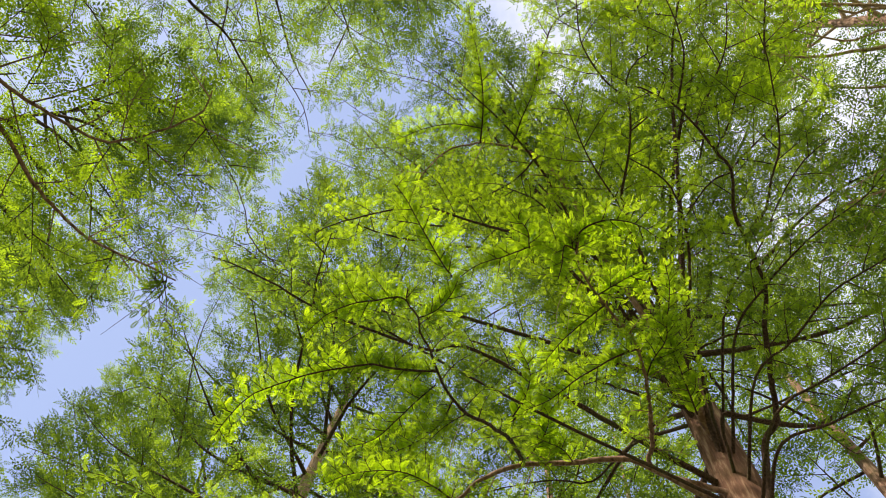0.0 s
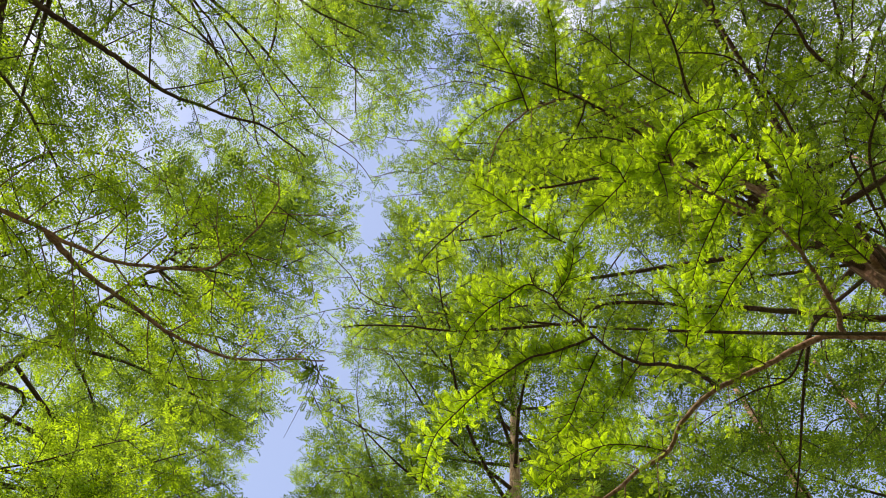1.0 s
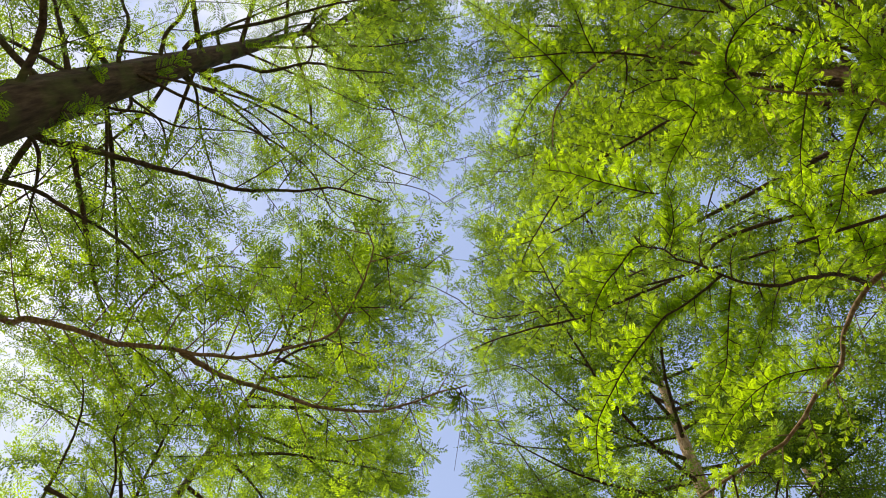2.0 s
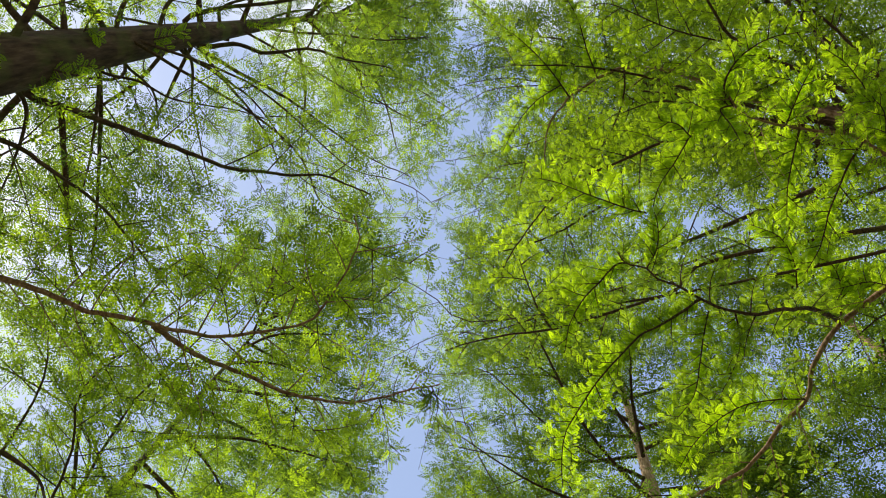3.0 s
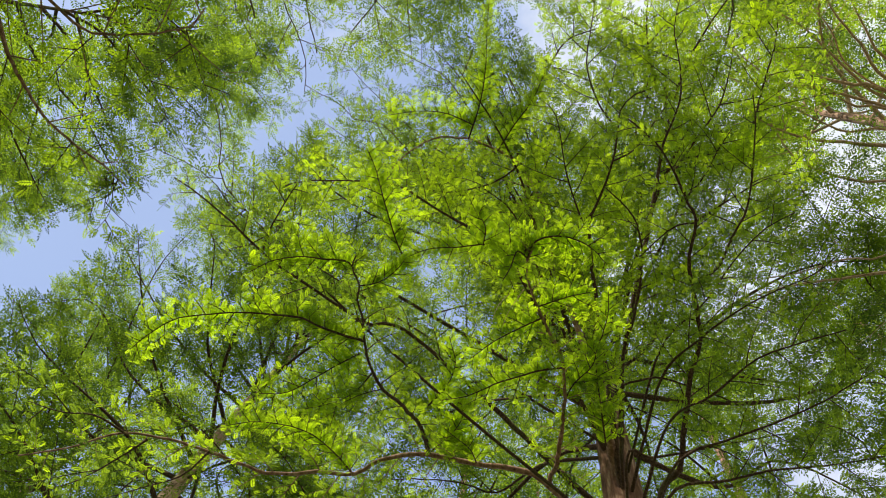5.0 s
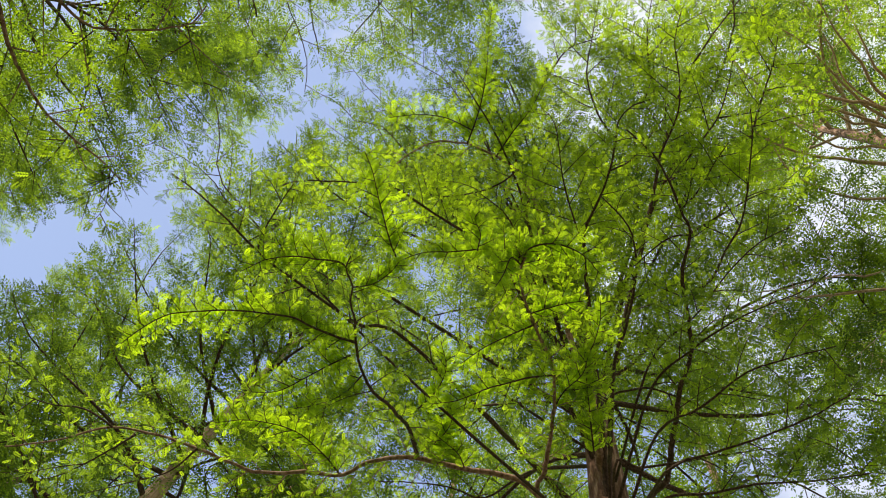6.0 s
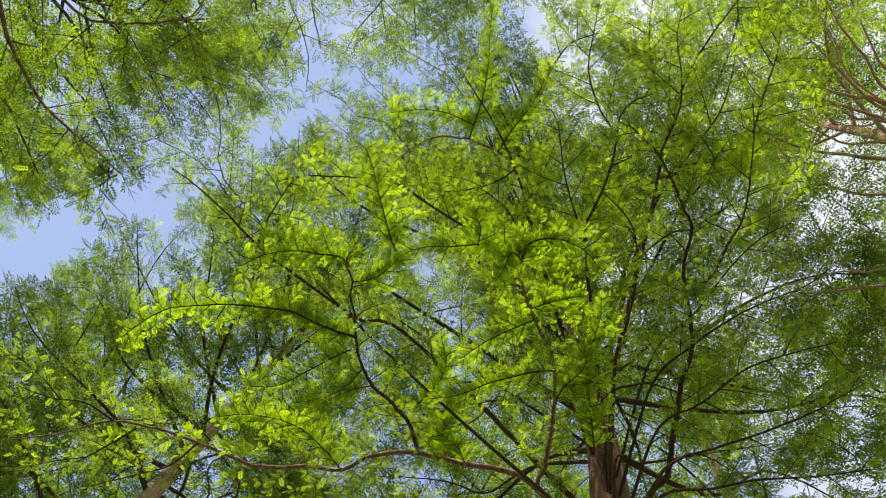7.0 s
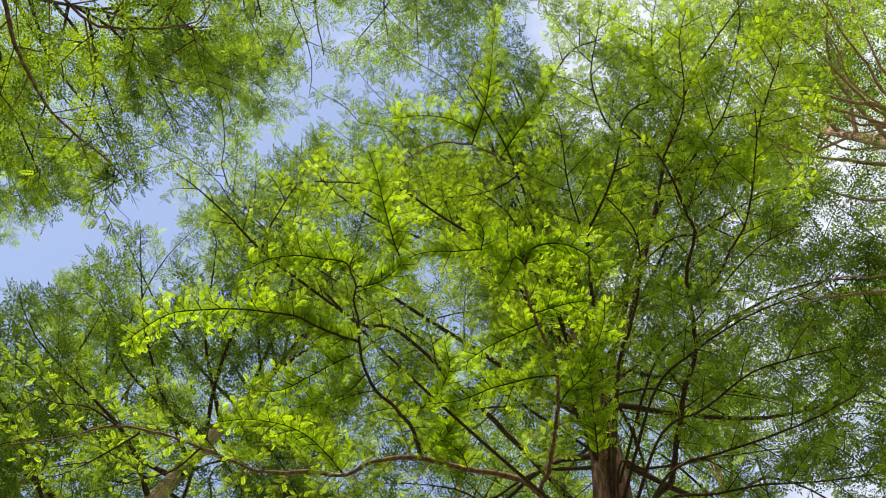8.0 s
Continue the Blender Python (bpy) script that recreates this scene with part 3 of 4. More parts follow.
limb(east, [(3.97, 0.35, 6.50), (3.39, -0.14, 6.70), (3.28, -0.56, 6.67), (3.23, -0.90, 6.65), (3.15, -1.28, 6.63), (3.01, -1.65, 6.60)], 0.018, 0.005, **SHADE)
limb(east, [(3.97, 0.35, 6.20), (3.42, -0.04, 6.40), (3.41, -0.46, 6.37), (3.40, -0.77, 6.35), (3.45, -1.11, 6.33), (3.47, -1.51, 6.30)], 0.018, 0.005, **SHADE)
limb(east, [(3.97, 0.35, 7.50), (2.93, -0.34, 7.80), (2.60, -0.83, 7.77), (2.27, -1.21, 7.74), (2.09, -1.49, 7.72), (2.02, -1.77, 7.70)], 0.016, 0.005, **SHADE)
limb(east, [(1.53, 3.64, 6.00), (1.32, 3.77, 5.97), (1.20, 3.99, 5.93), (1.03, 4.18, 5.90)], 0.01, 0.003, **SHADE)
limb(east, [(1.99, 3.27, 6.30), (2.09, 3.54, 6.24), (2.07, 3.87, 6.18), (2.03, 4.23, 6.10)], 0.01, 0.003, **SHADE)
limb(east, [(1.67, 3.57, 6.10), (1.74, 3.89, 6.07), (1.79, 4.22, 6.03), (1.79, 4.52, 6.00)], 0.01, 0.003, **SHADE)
BARE = dict(name="branch", side_every=9.0, sides=5)
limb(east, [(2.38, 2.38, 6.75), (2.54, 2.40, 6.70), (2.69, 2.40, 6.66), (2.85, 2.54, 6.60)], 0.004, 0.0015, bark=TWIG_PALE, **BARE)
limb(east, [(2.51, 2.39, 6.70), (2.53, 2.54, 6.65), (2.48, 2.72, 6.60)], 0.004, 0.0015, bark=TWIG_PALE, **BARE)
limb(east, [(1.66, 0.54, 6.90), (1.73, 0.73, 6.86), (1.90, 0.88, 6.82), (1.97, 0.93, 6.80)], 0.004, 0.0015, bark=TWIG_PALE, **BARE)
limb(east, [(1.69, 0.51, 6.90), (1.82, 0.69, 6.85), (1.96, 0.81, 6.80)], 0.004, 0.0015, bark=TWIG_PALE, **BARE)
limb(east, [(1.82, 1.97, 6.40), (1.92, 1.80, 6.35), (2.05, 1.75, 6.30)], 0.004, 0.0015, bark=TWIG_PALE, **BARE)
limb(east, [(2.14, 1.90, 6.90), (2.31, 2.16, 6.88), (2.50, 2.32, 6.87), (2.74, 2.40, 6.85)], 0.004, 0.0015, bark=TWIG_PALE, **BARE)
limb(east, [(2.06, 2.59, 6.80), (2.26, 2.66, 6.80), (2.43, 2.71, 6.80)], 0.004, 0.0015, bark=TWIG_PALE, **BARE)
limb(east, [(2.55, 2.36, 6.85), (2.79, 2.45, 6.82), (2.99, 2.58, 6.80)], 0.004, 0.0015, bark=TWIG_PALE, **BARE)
HIGH = dict(fine=True, side_every=0.13, side_len=0.5, spacing=0.022, size=0.085, twig=0.12, start=0.1, own=0.03, rise=0.35, tone=0.7)
limb(east, [(1.97, -0.07, 8.80), (1.29, -0.07, 8.89), (0.65, -0.17, 8.97), (0.44, -0.09, 9.00)], 0.012, 0.004, **HIGH)
limb(east, [(0.96, -0.69, 8.70), (0.67, -0.60, 8.76), (0.27, -0.61, 8.85), (-0.08, -0.78, 8.93), (-0.37, -0.93, 9.00)], 0.012, 0.004, **HIGH)
limb(east, [(0.68, -1.14, 8.60), (0.36, -1.19, 8.73), (0.06, -1.28, 8.87), (-0.24, -1.43, 9.00)], 0.012, 0.004, **HIGH)
limb(east, [(1.20, -0.96, 8.20), (0.88, -1.26, 8.39), (0.60, -1.38, 8.52), (0.24, -1.46, 8.67), (-0.03, -1.63, 8.80)], 0.012, 0.004, **HIGH)
limb(east, [(1.42, -0.99, 8.10), (1.18, -1.36, 8.27), (1.04, -1.57, 8.36), (0.79, -1.77, 8.48), (0.52, -1.92, 8.60)], 0.012, 0.004, **HIGH)
limb(east, [(1.26, -1.78, 8.20), (0.98, -1.99, 8.36), (0.73, -2.19, 8.49), (0.51, -2.32, 8.60)], 0.012, 0.004, **HIGH)
limb(east, [(0.23, -0.16, 9.40), (-0.03, -0.49, 9.44), (-0.06, -0.75, 9.46), (-0.00, -1.16, 9.50)], 0.012, 0.004, **HIGH)
limb(east, [(1.02, 0.36, 9.40), (1.10, 0.72, 9.34), (1.04, 1.16, 9.26), (0.90, 1.44, 9.20)], 0.012, 0.004, **HIGH)
limb(east, [(1.93, -1.04, 8.10), (1.85, -1.42, 8.18), (1.80, -1.76, 8.25), (1.84, -2.01, 8.30)], 0.012, 0.004, **HIGH)
limb(east, [(3.88, 0.28, 10.20), (3.04, -0.68, 10.69), (2.41, -1.40, 11.22), (1.75, -1.98, 11.67), (1.09, -2.40, 12.07)], 0.03, 0.006, size=0.175, spacing=0.04, start=0.3, side_len=1.0, side_every=0.2)
limb(east, [(3.88, 0.28, 10.60), (2.70, -0.77, 11.20), (1.97, -1.37, 11.72), (1.11, -1.73, 12.19), (0.36, -2.04, 12.58)], 0.03, 0.006, size=0.175, spacing=0.04, start=0.35, side_len=1.0, side_every=0.2)
limb(east, [(3.88, 0.28, 10.80), (3.12, -1.22, 11.26), (2.56, -2.29, 11.86), (1.77, -3.10, 12.34)], 0.03, 0.006, size=0.175, spacing=0.04, start=0.3, side_len=1.0, side_every=0.2)
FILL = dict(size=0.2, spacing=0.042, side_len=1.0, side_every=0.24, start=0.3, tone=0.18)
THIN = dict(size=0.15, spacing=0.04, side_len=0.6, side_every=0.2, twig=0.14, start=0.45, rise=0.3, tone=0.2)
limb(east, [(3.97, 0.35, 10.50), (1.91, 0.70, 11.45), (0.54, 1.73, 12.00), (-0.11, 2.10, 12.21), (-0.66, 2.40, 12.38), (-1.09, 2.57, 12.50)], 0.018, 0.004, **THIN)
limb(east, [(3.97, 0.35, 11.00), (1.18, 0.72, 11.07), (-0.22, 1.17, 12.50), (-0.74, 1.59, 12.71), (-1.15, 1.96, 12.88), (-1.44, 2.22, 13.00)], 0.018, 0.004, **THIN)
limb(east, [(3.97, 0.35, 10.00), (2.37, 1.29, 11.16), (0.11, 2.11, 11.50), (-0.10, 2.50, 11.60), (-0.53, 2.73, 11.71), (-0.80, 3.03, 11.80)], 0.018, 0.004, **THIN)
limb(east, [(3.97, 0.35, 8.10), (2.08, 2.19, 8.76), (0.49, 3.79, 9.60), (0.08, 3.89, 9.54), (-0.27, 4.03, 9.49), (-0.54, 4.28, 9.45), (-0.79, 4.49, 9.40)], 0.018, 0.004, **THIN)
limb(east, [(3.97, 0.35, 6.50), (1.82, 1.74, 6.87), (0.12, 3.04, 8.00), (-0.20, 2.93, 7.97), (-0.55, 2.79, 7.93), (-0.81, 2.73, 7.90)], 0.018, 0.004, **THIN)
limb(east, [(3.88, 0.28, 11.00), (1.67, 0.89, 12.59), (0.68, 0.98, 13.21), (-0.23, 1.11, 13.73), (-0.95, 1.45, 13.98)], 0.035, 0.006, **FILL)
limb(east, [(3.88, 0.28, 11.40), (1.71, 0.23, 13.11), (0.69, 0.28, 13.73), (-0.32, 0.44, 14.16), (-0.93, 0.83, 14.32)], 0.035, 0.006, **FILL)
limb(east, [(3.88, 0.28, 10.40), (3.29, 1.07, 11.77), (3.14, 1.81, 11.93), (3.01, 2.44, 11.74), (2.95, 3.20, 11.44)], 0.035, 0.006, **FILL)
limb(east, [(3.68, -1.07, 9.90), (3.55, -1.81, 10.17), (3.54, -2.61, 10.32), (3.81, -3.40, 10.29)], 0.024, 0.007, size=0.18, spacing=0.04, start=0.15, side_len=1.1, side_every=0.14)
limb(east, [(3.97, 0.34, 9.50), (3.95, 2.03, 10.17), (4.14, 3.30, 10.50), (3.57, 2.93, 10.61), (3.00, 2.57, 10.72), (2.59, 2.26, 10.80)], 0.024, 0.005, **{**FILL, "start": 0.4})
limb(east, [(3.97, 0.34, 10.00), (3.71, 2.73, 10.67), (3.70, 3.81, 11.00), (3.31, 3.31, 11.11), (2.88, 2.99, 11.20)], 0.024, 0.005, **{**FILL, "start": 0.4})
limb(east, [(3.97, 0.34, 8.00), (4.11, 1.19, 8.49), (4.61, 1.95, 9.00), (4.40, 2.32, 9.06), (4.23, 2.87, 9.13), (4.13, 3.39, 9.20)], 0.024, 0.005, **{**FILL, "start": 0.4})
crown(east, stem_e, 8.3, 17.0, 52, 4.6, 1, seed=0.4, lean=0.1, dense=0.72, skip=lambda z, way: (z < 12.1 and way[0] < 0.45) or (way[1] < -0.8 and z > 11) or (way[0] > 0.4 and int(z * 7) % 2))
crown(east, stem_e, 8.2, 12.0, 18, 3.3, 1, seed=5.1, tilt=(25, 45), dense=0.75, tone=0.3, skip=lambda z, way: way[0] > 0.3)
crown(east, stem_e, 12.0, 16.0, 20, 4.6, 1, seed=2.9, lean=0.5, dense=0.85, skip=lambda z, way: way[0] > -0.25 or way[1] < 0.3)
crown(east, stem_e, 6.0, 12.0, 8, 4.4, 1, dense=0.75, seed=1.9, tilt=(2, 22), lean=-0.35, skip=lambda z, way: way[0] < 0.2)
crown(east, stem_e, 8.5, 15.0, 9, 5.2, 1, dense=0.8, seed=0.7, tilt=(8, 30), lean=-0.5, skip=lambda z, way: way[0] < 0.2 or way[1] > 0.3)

# ---- the dark-trunked tree on the other side ----
west = tree("redwood_tree", -4.0, 1.7, "dark mossy-barked redwood with sunlit yellow-green needles", ROW)
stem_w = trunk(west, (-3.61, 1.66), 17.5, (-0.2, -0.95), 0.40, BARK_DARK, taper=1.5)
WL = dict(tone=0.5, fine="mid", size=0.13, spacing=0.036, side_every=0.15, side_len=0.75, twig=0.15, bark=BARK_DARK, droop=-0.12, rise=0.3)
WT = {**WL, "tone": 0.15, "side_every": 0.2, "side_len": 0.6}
HANG = dict(fine=True, spacing=0.03, size=0.1, twig=0.12, side_every=0.14, side_len=0.2, own=0.03, start=0.05, droop=0.1, rise=0.0)
limb(west, [(-3.67, 1.37, 5.40), (-3.74, 2.76, 6.10), (-3.42, 2.74, 6.03), (-3.11, 2.70, 5.95), (-2.81, 2.70, 5.88), (-2.62, 2.71, 5.83), (-2.29, 2.64, 5.77), (-2.07, 2.62, 5.72), (-1.85, 2.58, 5.67), (-1.60, 2.53, 5.62), (-1.40, 2.43, 5.58), (-1.17, 2.31, 5.54), (-1.03, 2.22, 5.51), (-0.95, 2.11, 5.50), (-0.90, 1.99, 5.51), (-0.85, 1.86, 5.52), (-0.82, 1.74, 5.53), (-0.79, 1.63, 5.54), (-0.81, 1.56, 5.54), (-0.86, 1.48, 5.55)], 0.04, 0.004, **{**WL, "bark": BARK})
limb(west, [(-2.12, 2.66, 5.78), (-1.83, 2.75, 5.73), (-1.62, 2.77, 5.69), (-1.41, 2.77, 5.65), (-1.24, 2.79, 5.63), (-1.10, 2.80, 5.60), (-0.89, 2.77, 5.57), (-0.66, 2.72, 5.55), (-0.48, 2.64, 5.56), (-0.36, 2.56, 5.56), (-0.24, 2.50, 5.57), (-0.12, 2.44, 5.57)], 0.022, 0.005, **{**WL, "bark": BARK, "side_len": 0.42, "side_every": 0.2})
limb(west, [(-3.68, 1.31, 6.46), (-3.62, 1.52, 6.63), (-3.35, 1.54, 6.65), (-3.14, 1.57, 6.66), (-2.92, 1.60, 6.67), (-2.70, 1.63, 6.68), (-2.48, 1.66, 6.70), (-2.27, 1.69, 6.71), (-2.08, 1.72, 6.72), (-1.81, 1.69, 6.74), (-1.60, 1.67, 6.78), (-1.39, 1.62, 6.81), (-1.21, 1.65, 6.84), (-0.99, 1.70, 6.88)], 0.034, 0.006, start=0.35, **WT)
limb(west, [(-3.69, 1.28, 7.11), (-3.76, 1.09, 7.23), (-3.85, 0.93, 7.34), (-3.95, 0.76, 7.45), (-4.12, 0.50, 7.62), (-4.22, 0.32, 7.73)], 0.035, 0.01, start=0.3, **WT)
limb(west, [(-3.70, 1.24, 7.87), (-3.76, 1.07, 7.99), (-3.79, 0.85, 8.13), (-3.77, 0.69, 8.22), (-3.94, 0.45, 8.37), (-4.02, 0.25, 8.49)], 0.032, 0.01, start=0.3, **WT)
limb(west, [(-3.71, 1.19, 8.74), (-3.78, 1.00, 8.86), (-3.77, 0.80, 8.97), (-3.67, 0.65, 9.08), (-3.61, 0.38, 9.23), (-3.58, 0.14, 9.36)], 0.03, 0.01, start=0.3, **WT)
limb(west, [(-3.72, 1.15, 9.37), (-3.79, 0.95, 9.49), (-3.45, 0.77, 9.63), (-3.05, 0.63, 9.79), (-2.70, 0.49, 9.94), (-2.35, 0.35, 10.11), (-1.73, 0.14, 10.39)], 0.034, 0.008, start=0.3, **WT)
limb(west, [(-3.73, 1.10, 10.32), (-3.82, 0.84, 10.44), (-3.48, 0.62, 10.61), (-3.17, 0.44, 10.76), (-2.79, 0.21, 10.94)], 0.024, 0.007, start=0.3, **WT)
limb(west, [(-3.72, 1.15, 9.50), (-3.67, 1.25, 9.62), (-3.28, 1.14, 9.74), (-3.03, 1.18, 9.81), (-2.78, 1.11, 9.88), (-2.50, 1.02, 9.96), (-2.08, 1.05, 10.08), (-1.54, 1.04, 10.22)], 0.034, 0.007, start=0.3, **WT)
limb(west, [(-3.71, 1.17, 9.07), (-3.65, 1.31, 9.19), (-3.26, 1.44, 9.19), (-2.99, 1.63, 9.19), (-2.79, 1.79, 9.19), (-2.58, 2.02, 9.19), (-2.44, 2.26, 9.19)], 0.026, 0.006, start=0.3, **WT)
limb(west, [(-3.72, 1.15, 9.50), (-3.65, 1.28, 9.62), (-3.25, 1.43, 9.68), (-2.79, 1.57, 9.76), (-2.45, 1.70, 9.81), (-2.10, 1.86, 9.84), (-1.52, 2.11, 9.88), (-1.02, 2.22, 9.92)], 0.028, 0.006, start=0.3, **WT)
limb(west, [(-3.72, 1.15, 9.50), (-3.64, 1.31, 9.62), (-3.36, 1.53, 9.62), (-3.01, 1.69, 9.62), (-2.73, 1.92, 9.62), (-2.43, 2.22, 9.62)], 0.022, 0.006, start=0.3, **WT)
limb(west, [(-3.70, 1.24, 7.87), (-3.64, 1.37, 7.99), (-3.41, 1.50, 7.99), (-3.32, 1.62, 7.97), (-3.23, 1.87, 7.89)], 0.02, 0.006, start=0.3, **WT)
limb(west, [(-3.69, 1.26, 7.39), (-3.62, 1.42, 7.51), (-3.58, 1.63, 7.45), (-3.53, 2.01, 7.32), (-3.52, 2.34, 7.21)], 0.022, 0.008, start=0.3, **WT)
limb(west, [(-3.68, 1.32, 6.37), (-3.57, 1.53, 6.49), (-3.57, 1.74, 6.49), (-3.62, 1.92, 6.49), (-3.66, 2.14, 6.44), (-3.73, 2.33, 6.39)], 0.022, 0.006, start=0.3, **WT)
limb(west, [(-3.71, 1.17, 9.15), (-3.59, 1.40, 9.27), (-3.53, 1.77, 9.22), (-3.40, 2.13, 9.17), (-3.19, 2.62, 9.10), (-3.11, 2.77, 9.07)], 0.02, 0.006, start=0.3, **WT)
limb(west, [(-3.69, 1.26, 7.46), (-3.63, 1.40, 7.58), (-3.33, 1.42, 7.67), (-3.05, 1.52, 7.75), (-2.52, 1.51, 7.90), (-2.22, 1.55, 7.98)], 0.016, 0.005, start=0.3, **WT)
limb(west, [(-3.74, 1.06, 11.06), (-3.75, 1.02, 11.18), (-3.16, 0.99, 11.33), (-2.57, 0.89, 11.48), (-1.96, 0.83, 11.63), (-1.35, 0.65, 11.78)], 0.026, 0.006, start=0.3, **WT)
limb(west, [(-3.75, 1.01, 12.06), (-3.77, 0.93, 12.18), (-3.33, 0.71, 12.41), (-2.70, 0.64, 12.71), (-2.15, 0.40, 12.98)], 0.02, 0.006, start=0.3, **WT)
limb(west, [(-3.67, 1.36, 5.60), (-3.73, 1.73, 6.20), (-3.53, 1.75, 6.16), (-3.36, 1.76, 6.13), (-3.10, 1.83, 6.07), (-2.81, 1.91, 6.00), (-2.60, 2.01, 5.97), (-2.38, 2.18, 5.94), (-2.11, 2.38, 5.90)], 0.03, 0.006, start=0.35, **WT)
limb(west, [(-2.88, 2.70, 5.90), (-2.56, 2.94, 5.80), (-2.26, 3.24, 5.70), (-2.05, 3.56, 5.60)], 0.004, 0.0015, name="branch", **HANG)
limb(west, [(-2.52, 2.68, 5.80), (-2.09, 2.83, 5.67), (-1.65, 3.18, 5.50)], 0.004, 0.0015, name="branch", **HANG)
limb(west, [(-1.80, 2.70, 5.65), (-1.55, 2.99, 5.52), (-1.42, 3.28, 5.40)], 0.004, 0.0015, name="branch", **HANG)
limb(west, [(-1.09, 2.78, 5.57), (-0.76, 3.03, 5.47), (-0.58, 3.21, 5.40)], 0.004, 0.0015, name="branch", **HANG)
limb(west, [(-2.86, 2.71, 5.95), (-3.07, 2.54, 5.96), (-3.40, 2.27, 5.99), (-3.57, 2.13, 6.00)], 0.004, 0.0015, name="branch", **HANG)
limb(west, [(-2.33, 2.62, 5.80), (-2.66, 2.24, 5.86), (-2.86, 1.99, 5.90)], 0.004, 0.0015, name="branch", **HANG)
limb(west, [(-1.92, 2.59, 5.70), (-1.93, 2.24, 5.75), (-1.94, 1.86, 5.80)], 0.004, 0.0015, name="branch", **HANG)
limb(west, [(-1.52, 2.48, 5.60), (-1.62, 2.20, 5.63), (-1.75, 2.09, 5.65), (-2.14, 2.07, 5.70)], 0.004, 0.0015, name="branch", **HANG)
limb(west, [(-0.90, 1.99, 5.50), (-1.20, 2.00, 5.55), (-1.44, 1.77, 5.60)], 0.004, 0.0015, name="branch", **HANG)
limb(west, [(-0.90, 1.99, 5.50), (-0.62, 1.96, 5.52), (-0.34, 1.98, 5.55)], 0.004, 0.0015, name="branch", **HANG)
limb(west, [(-0.96, 2.17, 5.50), (-0.89, 2.37, 5.45), (-0.80, 2.53, 5.40)], 0.004, 0.0015, name="branch", **HANG)
limb(west, [(-0.79, 1.63, 5.53), (-0.59, 1.68, 5.57), (-0.42, 1.70, 5.60)], 0.004, 0.0015, name="branch", **HANG)
limb(west, [(-0.48, 2.63, 5.55), (-0.38, 2.81, 5.50), (-0.31, 3.02, 5.45)], 0.004, 0.0015, name="branch", **HANG)
limb(west, [(-0.17, 2.46, 5.56), (-0.10, 2.56, 5.54), (-0.10, 2.75, 5.50)], 0.004, 0.0015, name="branch", **HANG)
limb(west, [(-0.21, 2.47, 5.56), (-0.01, 2.58, 5.52), (0.07, 2.72, 5.50)], 0.004, 0.0015, name="branch", **HANG)
limb(west, [(-3.70, 1.10, 8.00), (-2.80, 1.46, 9.11), (-1.66, 2.04, 9.00), (-1.20, 2.10, 9.09), (-0.85, 2.16, 9.15), (-0.59, 2.32, 9.20)], 0.018, 0.004, **THIN)
limb(west, [(-3.70, 1.10, 11.00), (-2.86, 1.48, 11.70), (-2.04, 1.77, 12.00), (-1.53, 1.66, 12.21), (-1.10, 1.39, 12.40)], 0.018, 0.004, **THIN)
limb(west, [(-3.70, 1.10, 8.00), (-2.16, 1.75, 8.31), (-1.84, 2.54, 9.00), (-1.46, 2.63, 9.12), (-1.14, 2.60, 9.22), (-0.86, 2.54, 9.30)], 0.018, 0.004, **THIN)
limb(west, [(-0.22, 2.52, 5.56), (-0.06, 2.60, 5.53), (0.03, 2.69, 5.52), (0.07, 2.80, 5.50)], 0.0035, 0.0012, **BARE)
limb(west, [(-0.07, 2.61, 5.56), (0.04, 2.55, 5.53), (0.14, 2.48, 5.50)], 0.0035, 0.0012, **BARE)
limb(west, [(-0.12, 2.46, 5.56), (-0.12, 2.61, 5.55), (-0.12, 2.81, 5.52), (-0.12, 3.05, 5.50)], 0.0035, 0.0012, **BARE)
limb(west, [(-0.39, 2.61, 5.56), (-0.40, 2.49, 5.54), (-0.37, 2.32, 5.52), (-0.34, 2.15, 5.50)], 0.0035, 0.0012, **BARE)
limb(west, [(-0.37, 2.35, 5.56), (-0.19, 2.36, 5.53), (0.02, 2.27, 5.50)], 0.0035, 0.0012, **BARE)
limb(west, [(-0.23, 2.52, 5.56), (-0.20, 2.37, 5.53), (-0.16, 2.24, 5.50)], 0.0035, 0.0012, **BARE)
limb(west, [(-0.21, 2.54, 5.56), (-0.10, 2.54, 5.52), (-0.05, 2.58, 5.50)], 0.0035, 0.0012, **BARE)
limb(west, [(-0.63, 2.74, 5.56), (-0.54, 2.56, 5.54), (-0.49, 2.36, 5.52), (-0.53, 2.20, 5.50)], 0.0035, 0.0012, **BARE)
limb(west, [(-0.58, 2.72, 5.56), (-0.48, 2.79, 5.55), (-0.38, 2.93, 5.53), (-0.31, 3.16, 5.50)], 0.0035, 0.0012, **BARE)
for k in range(14):
    tz = 5.0 + 0.33 * k
    ta = 2.4 * k + 0.7
    foot, out = stem_w(tz), np.array([math.cos(ta), math.sin(ta), 0.35])
    limb(west, [tuple(foot + out * 0.12), tuple(foot + out * 0.28), tuple(foot + out * 0.42 + UPV * 0.08)], 0.009, 0.003, name="branch", fine=True, side_every=0.09, side_len=0.16, spacing=0.024, size=0.1, own=0.02, rise=0.3, twig=0.1)
limb(west, [(-3.70, 1.20, 9.00), (-4.61, 2.07, 9.54), (-7.01, 3.82, 10.00), (-6.21, 3.86, 10.00), (-5.41, 3.82, 10.00), (-4.62, 3.62, 10.00)], 0.024, 0.005, **{**FILL, "start": 0.4, "tone": 0.3})
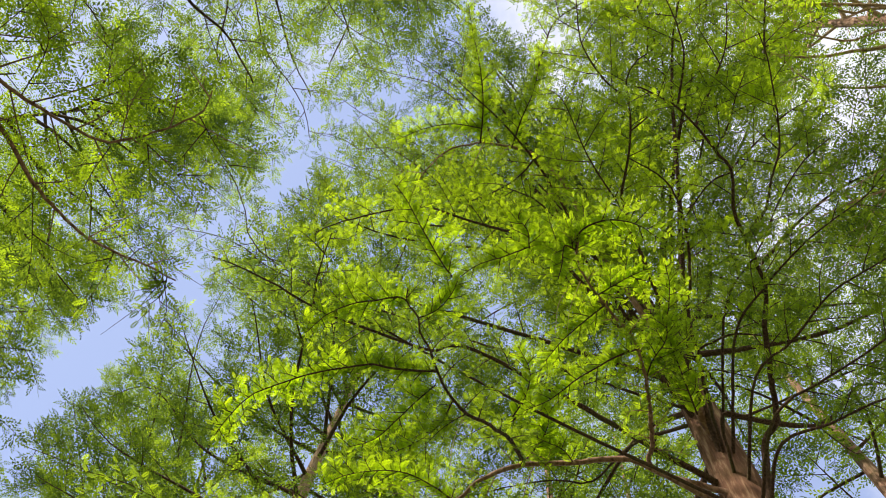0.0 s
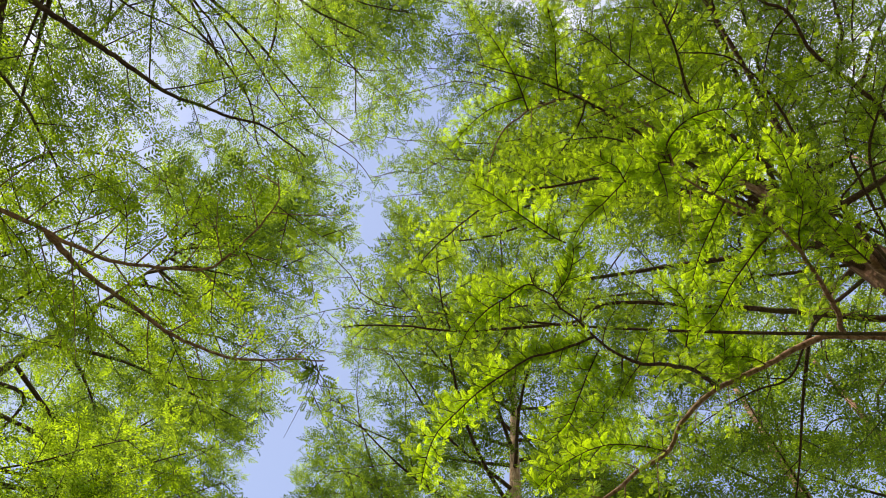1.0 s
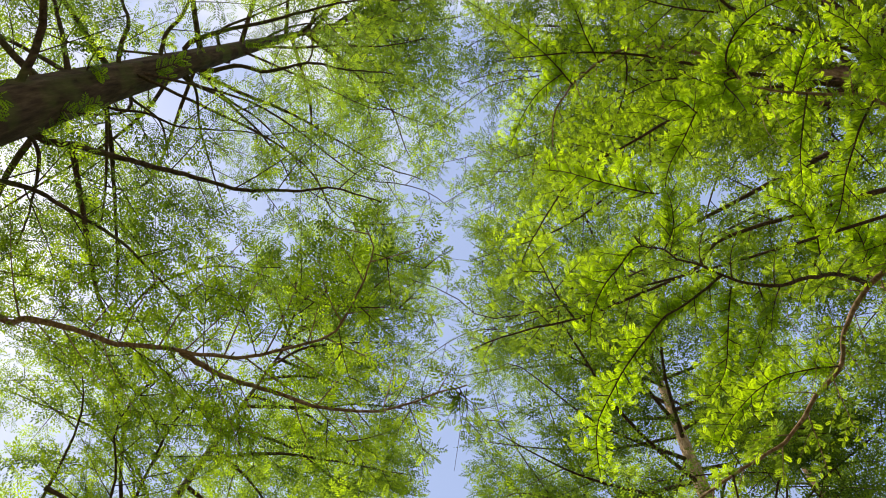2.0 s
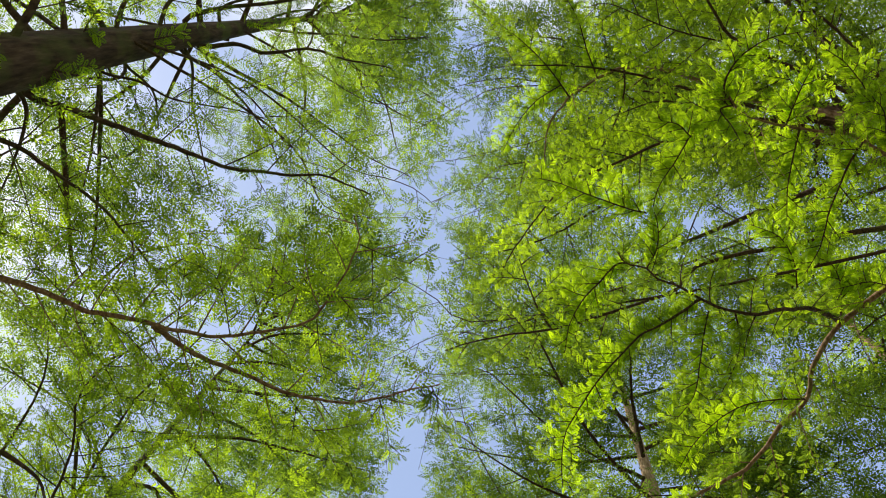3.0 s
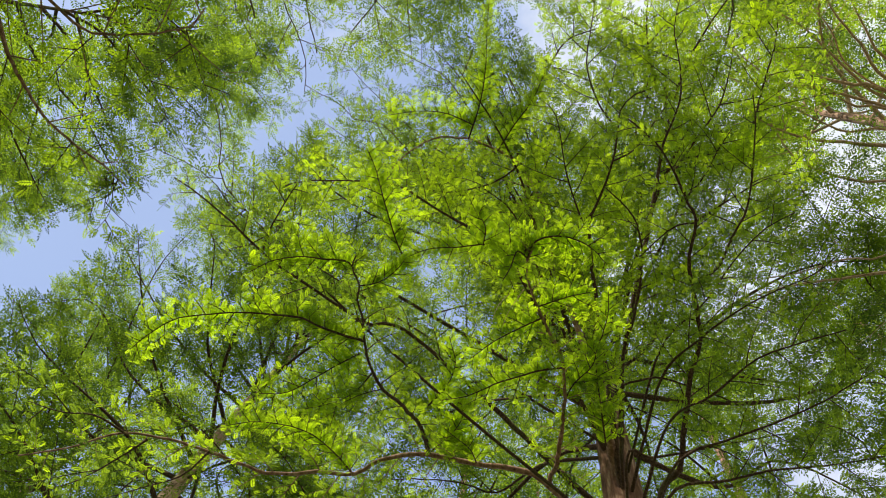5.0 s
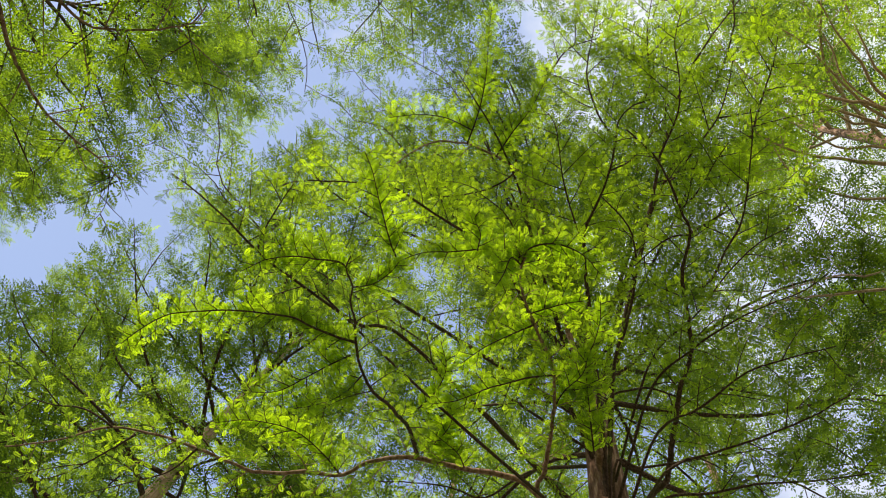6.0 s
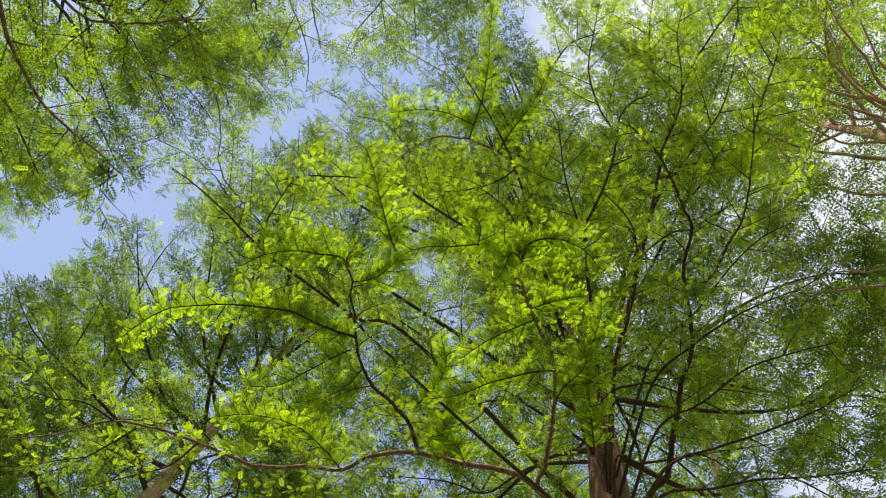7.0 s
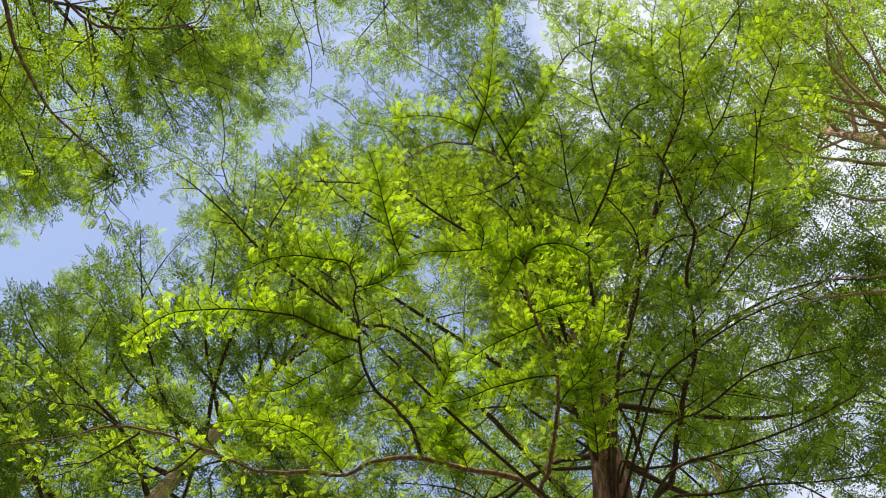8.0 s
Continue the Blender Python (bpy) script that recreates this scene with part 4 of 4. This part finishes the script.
limb(west, [(-3.70, 1.20, 9.50), (-4.53, 2.81, 9.87), (-5.76, 3.04, 10.50), (-4.95, 3.33, 10.50), (-4.14, 3.37, 10.50)], 0.024, 0.005, **{**FILL, "start": 0.4, "tone": 0.3})
limb(west, [(-3.70, 1.20, 10.50), (-6.19, 1.28, 10.99), (-7.21, 0.96, 11.50), (-6.47, 1.10, 11.65), (-5.69, 0.85, 11.80)], 0.024, 0.005, **{**FILL, "start": 0.4, "tone": 0.3})
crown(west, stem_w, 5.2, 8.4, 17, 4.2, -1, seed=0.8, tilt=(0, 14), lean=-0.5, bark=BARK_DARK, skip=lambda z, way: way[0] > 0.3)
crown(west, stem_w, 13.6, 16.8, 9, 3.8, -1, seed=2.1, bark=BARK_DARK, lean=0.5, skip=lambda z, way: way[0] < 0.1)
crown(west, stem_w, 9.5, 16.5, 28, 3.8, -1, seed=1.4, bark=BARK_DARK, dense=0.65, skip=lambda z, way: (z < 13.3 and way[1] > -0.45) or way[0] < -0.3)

# ---- the tree behind, with pale sunlit limbs ----
south = tree("redwood_tree", 4.3, -7, "redwood with pale orange-lit bare inner limbs", ROW)
stem_s = trunk(south, (3.2, -5.2), 19, (-0.3, 0.1), 0.27, BARK)
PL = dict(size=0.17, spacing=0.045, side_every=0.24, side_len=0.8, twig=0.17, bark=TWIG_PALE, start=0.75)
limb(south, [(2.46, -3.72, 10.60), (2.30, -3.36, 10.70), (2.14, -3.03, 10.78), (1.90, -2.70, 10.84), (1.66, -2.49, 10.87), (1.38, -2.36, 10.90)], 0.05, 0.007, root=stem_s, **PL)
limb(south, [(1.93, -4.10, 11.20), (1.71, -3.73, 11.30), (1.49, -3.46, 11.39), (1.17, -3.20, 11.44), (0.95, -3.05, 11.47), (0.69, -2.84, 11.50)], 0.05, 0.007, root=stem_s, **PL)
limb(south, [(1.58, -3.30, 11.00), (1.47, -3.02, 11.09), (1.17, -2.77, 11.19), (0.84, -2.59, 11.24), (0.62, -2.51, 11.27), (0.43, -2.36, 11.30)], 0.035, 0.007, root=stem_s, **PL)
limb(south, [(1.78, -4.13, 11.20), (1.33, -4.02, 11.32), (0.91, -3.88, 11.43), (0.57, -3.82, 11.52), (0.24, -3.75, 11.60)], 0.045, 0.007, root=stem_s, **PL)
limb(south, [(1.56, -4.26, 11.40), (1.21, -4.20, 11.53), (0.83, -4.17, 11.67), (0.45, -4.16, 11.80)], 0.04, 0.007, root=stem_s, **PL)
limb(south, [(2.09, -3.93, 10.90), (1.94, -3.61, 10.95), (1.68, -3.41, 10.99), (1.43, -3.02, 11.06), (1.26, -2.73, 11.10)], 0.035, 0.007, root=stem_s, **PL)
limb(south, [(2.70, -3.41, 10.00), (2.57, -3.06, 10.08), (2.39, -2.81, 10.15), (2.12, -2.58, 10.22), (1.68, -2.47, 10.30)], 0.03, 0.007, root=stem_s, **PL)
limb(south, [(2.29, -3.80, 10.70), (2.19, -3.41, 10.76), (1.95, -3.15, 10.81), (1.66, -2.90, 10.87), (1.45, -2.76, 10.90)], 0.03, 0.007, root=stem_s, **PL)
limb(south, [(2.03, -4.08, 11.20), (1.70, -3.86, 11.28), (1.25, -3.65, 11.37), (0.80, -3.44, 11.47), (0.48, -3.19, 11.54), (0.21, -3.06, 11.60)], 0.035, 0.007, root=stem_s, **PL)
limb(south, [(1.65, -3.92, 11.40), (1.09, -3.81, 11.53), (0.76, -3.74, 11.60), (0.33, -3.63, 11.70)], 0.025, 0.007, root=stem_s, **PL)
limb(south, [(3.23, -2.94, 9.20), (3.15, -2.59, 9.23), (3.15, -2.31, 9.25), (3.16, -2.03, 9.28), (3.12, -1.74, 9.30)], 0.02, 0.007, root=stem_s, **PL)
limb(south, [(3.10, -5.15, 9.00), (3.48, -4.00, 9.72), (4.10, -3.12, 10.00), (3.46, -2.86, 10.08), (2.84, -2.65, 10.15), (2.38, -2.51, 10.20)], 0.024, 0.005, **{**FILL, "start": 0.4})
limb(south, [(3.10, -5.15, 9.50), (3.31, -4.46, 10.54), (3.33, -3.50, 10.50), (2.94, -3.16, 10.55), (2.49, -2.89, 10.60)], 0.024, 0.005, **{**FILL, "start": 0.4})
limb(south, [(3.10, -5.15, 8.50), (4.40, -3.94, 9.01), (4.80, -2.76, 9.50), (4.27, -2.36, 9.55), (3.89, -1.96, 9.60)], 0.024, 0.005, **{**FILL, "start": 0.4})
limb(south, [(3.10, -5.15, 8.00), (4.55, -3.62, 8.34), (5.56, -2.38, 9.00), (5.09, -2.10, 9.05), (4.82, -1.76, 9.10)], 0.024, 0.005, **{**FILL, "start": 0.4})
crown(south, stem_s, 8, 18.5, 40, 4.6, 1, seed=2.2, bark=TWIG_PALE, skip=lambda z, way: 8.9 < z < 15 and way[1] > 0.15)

# ---- the rest of both rows ----
north = tree("redwood_tree", 4.2, 6.7, "orange-barked redwood half hidden by branches", ROW)
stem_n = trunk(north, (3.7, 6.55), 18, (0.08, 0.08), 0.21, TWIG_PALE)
limb(north, [(3.72, 6.58, 10.00), (3.92, 6.03, 10.62), (4.40, 4.86, 11.00), (3.85, 4.87, 11.11), (3.39, 4.92, 11.20)], 0.024, 0.005, **{**FILL, "start": 0.4})
limb(north, [(3.72, 6.58, 7.60), (3.58, 5.73, 8.24), (3.65, 4.77, 8.60), (3.00, 4.79, 8.60), (2.50, 4.95, 8.60), (2.15, 5.11, 8.60)], 0.024, 0.005, **{**FILL, "start": 0.4})
limb(north, [(3.72, 6.58, 8.20), (3.93, 4.93, 9.37), (4.13, 4.44, 9.20), (3.70, 4.42, 9.20), (3.34, 4.51, 9.20), (3.02, 4.79, 9.20)], 0.024, 0.005, **{**FILL, "start": 0.4})
limb(north, [(3.72, 6.58, 8.50), (4.36, 5.72, 9.44), (4.88, 5.37, 9.50), (4.39, 4.81, 9.56), (3.94, 4.42, 9.60)], 0.024, 0.005, **{**FILL, "start": 0.4})
limb(north, [(3.72, 6.58, 8.50), (4.46, 5.46, 9.46), (5.03, 4.32, 9.50), (4.53, 4.13, 9.56), (4.16, 3.98, 9.60)], 0.024, 0.005, **{**FILL, "start": 0.4})
limb(north, [(3.72, 6.58, 9.00), (4.42, 6.45, 10.13), (3.76, 5.98, 10.00), (3.77, 5.30, 10.10), (3.85, 4.63, 10.20)], 0.024, 0.005, **{**FILL, "start": 0.4})
crown(north, stem_n, 5, 10, 16, 4.2, 1, seed=3.1, tilt=(0, 12), lean=-0.4, skip=lambda z, way: way[0] < 0.0 or way[1] < -0.2)
crown(north, stem_n, 6, 17.5, 52, 4.8, 1, seed=0.9, dense=0.7, skip=lambda z, way: z < 10.5 and way[1] < -0.2)
far_e = tree("redwood_tree", 4.3, 13, "slender green redwood farther along the avenue", ROW)
stem_f = trunk(far_e, (4.4, 13.2), 18, (0.1, -0.2), 0.25, BARK)
crown(far_e, stem_f, 8, 17.5, 36, 4.6, 1, seed=1.9, size=0.215)
west_n = tree("redwood_tree", -4.2, 8, "bright yellow-green redwood in full sun", ROW)
stem_wn = trunk(west_n, (-4.3, 7.8), 21, (0.1, 0.2), 0.24, BARK_DARK, taper=2.2)
limb(west_n, [(-3.06, 3.84, 5.58), (-2.91, 3.93, 5.60), (-2.74, 4.06, 5.59), (-2.59, 4.18, 5.40)], 0.02, 0.006, start=0.5, **WL)
limb(west_n, [(-4.30, 7.70, 8.60), (-3.81, 4.89, 8.00), (-3.38, 4.42, 8.29), (-3.00, 3.97, 8.48), (-2.78, 3.62, 8.63)], 0.035, 0.006, **{**FILL, "side_every": 0.3})
limb(west, [(-3.88, 1.72, 7.40), (-3.85, 3.58, 7.76), (-3.58, 3.38, 8.27), (-3.09, 3.28, 8.79), (-2.57, 3.43, 9.03)], 0.03, 0.006, **FILL)
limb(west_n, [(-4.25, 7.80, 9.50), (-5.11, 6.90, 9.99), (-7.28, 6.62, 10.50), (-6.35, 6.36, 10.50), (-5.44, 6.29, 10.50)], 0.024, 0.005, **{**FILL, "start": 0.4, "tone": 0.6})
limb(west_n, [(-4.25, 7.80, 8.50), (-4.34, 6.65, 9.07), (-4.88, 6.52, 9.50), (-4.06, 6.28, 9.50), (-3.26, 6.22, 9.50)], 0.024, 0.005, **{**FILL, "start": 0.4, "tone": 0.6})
crown(west_n, stem_wn, 6, 20, 66, 4.6, -1, seed=0.2, dense=0.9, skip=lambda z, way: (7 < z < 14.8 and way[1] < -0.1) or (9 < z < 17 and way[0] * -0.93 + way[1] * 0.37 > 0.7))
limb(west_n, [(-4.25, 7.65, 7.60), (-3.13, 4.86, 7.28), (-2.87, 4.29, 7.45), (-2.61, 3.94, 7.55), (-2.45, 3.69, 7.64)], 0.03, 0.007, start=0.2, **WL)
limb(west_n, [(-4.30, 7.65, 7.20), (-3.30, 4.93, 6.83), (-3.30, 4.39, 6.87), (-3.19, 4.03, 6.93), (-2.98, 3.81, 7.07)], 0.03, 0.007, start=0.2, **WL)
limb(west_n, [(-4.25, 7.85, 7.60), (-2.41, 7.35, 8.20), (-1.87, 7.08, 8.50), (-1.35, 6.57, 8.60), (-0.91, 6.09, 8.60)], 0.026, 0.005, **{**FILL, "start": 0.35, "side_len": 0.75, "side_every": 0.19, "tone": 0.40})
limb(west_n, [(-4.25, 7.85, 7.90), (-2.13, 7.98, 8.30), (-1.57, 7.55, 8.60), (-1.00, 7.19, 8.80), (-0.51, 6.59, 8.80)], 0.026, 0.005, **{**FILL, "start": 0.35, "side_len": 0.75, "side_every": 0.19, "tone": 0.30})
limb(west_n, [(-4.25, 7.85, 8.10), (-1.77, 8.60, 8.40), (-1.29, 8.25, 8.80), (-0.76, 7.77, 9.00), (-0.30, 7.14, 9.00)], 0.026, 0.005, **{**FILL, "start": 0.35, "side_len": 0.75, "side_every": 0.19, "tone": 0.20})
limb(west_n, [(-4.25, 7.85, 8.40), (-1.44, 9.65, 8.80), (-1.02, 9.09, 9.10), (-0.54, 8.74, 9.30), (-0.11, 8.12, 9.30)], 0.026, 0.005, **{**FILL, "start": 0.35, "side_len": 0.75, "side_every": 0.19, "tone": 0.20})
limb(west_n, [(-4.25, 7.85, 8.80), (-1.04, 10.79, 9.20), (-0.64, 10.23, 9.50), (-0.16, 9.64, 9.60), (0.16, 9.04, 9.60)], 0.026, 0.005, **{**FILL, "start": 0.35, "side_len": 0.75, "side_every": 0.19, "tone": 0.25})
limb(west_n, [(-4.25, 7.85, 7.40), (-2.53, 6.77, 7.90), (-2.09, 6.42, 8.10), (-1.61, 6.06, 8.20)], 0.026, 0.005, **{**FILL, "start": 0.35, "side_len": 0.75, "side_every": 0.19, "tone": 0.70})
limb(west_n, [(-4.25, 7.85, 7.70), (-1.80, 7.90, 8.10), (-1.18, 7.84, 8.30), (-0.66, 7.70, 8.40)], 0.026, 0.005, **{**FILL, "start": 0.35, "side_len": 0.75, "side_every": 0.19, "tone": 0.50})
# full tone paints sunlight into the needles of this self-shadowed low crown
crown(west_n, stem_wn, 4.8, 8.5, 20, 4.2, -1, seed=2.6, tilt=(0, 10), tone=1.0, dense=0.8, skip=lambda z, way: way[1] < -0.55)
west_f = tree("redwood_tree", -4.4, 14, "green redwood at the far end of the row", ROW)
stem_wf = trunk(west_f, (-4.4, 14.2), 20, (0.2, 0.1), 0.25, BARK_DARK)
crown(west_f, stem_wf, 8, 19, 34, 4.6, -1, seed=2.9, size=0.215)
west_s = tree("redwood_tree", -4.3, -5, "tall redwood with a thin crown behind the path", ROW)
stem_ws = trunk(west_s, (-4.4, -8.2), 15, (0.2, 0.1), 0.26, BARK_DARK)
crown(west_s, stem_ws, 8, 14.5, 20, 3.6, -1, seed=1.1)
for bx, by, bs in ((10.5, 3.5, 0.3), (8.3, -5.4, 1.3), (8.8, -1.2, 2.7), (8.4, 4.6, 0.5), (7.6, 8.8, 1.5), (-10.5, 6.5, 0.1), (-10.2, 13.5, 1.7), (-9.6, 1.8, 0.6)):
    back = tree("redwood_tree", bx, by, "slim redwood of the wood behind the avenue", "redwoods of the second row")
    tall = 21 if bx > 0 else 13
    st = trunk(back, (bx, by), tall, (0.1, 0.1), 0.2, BARK, 40, 16)
    crown(back, st, 9 if bx > 0 else 5, tall - 1.5, 22 if bx > 0 else 30, 3.6, 0, seed=bs, dense=0.6 if bx > 0 else 0.8, size=0.235)
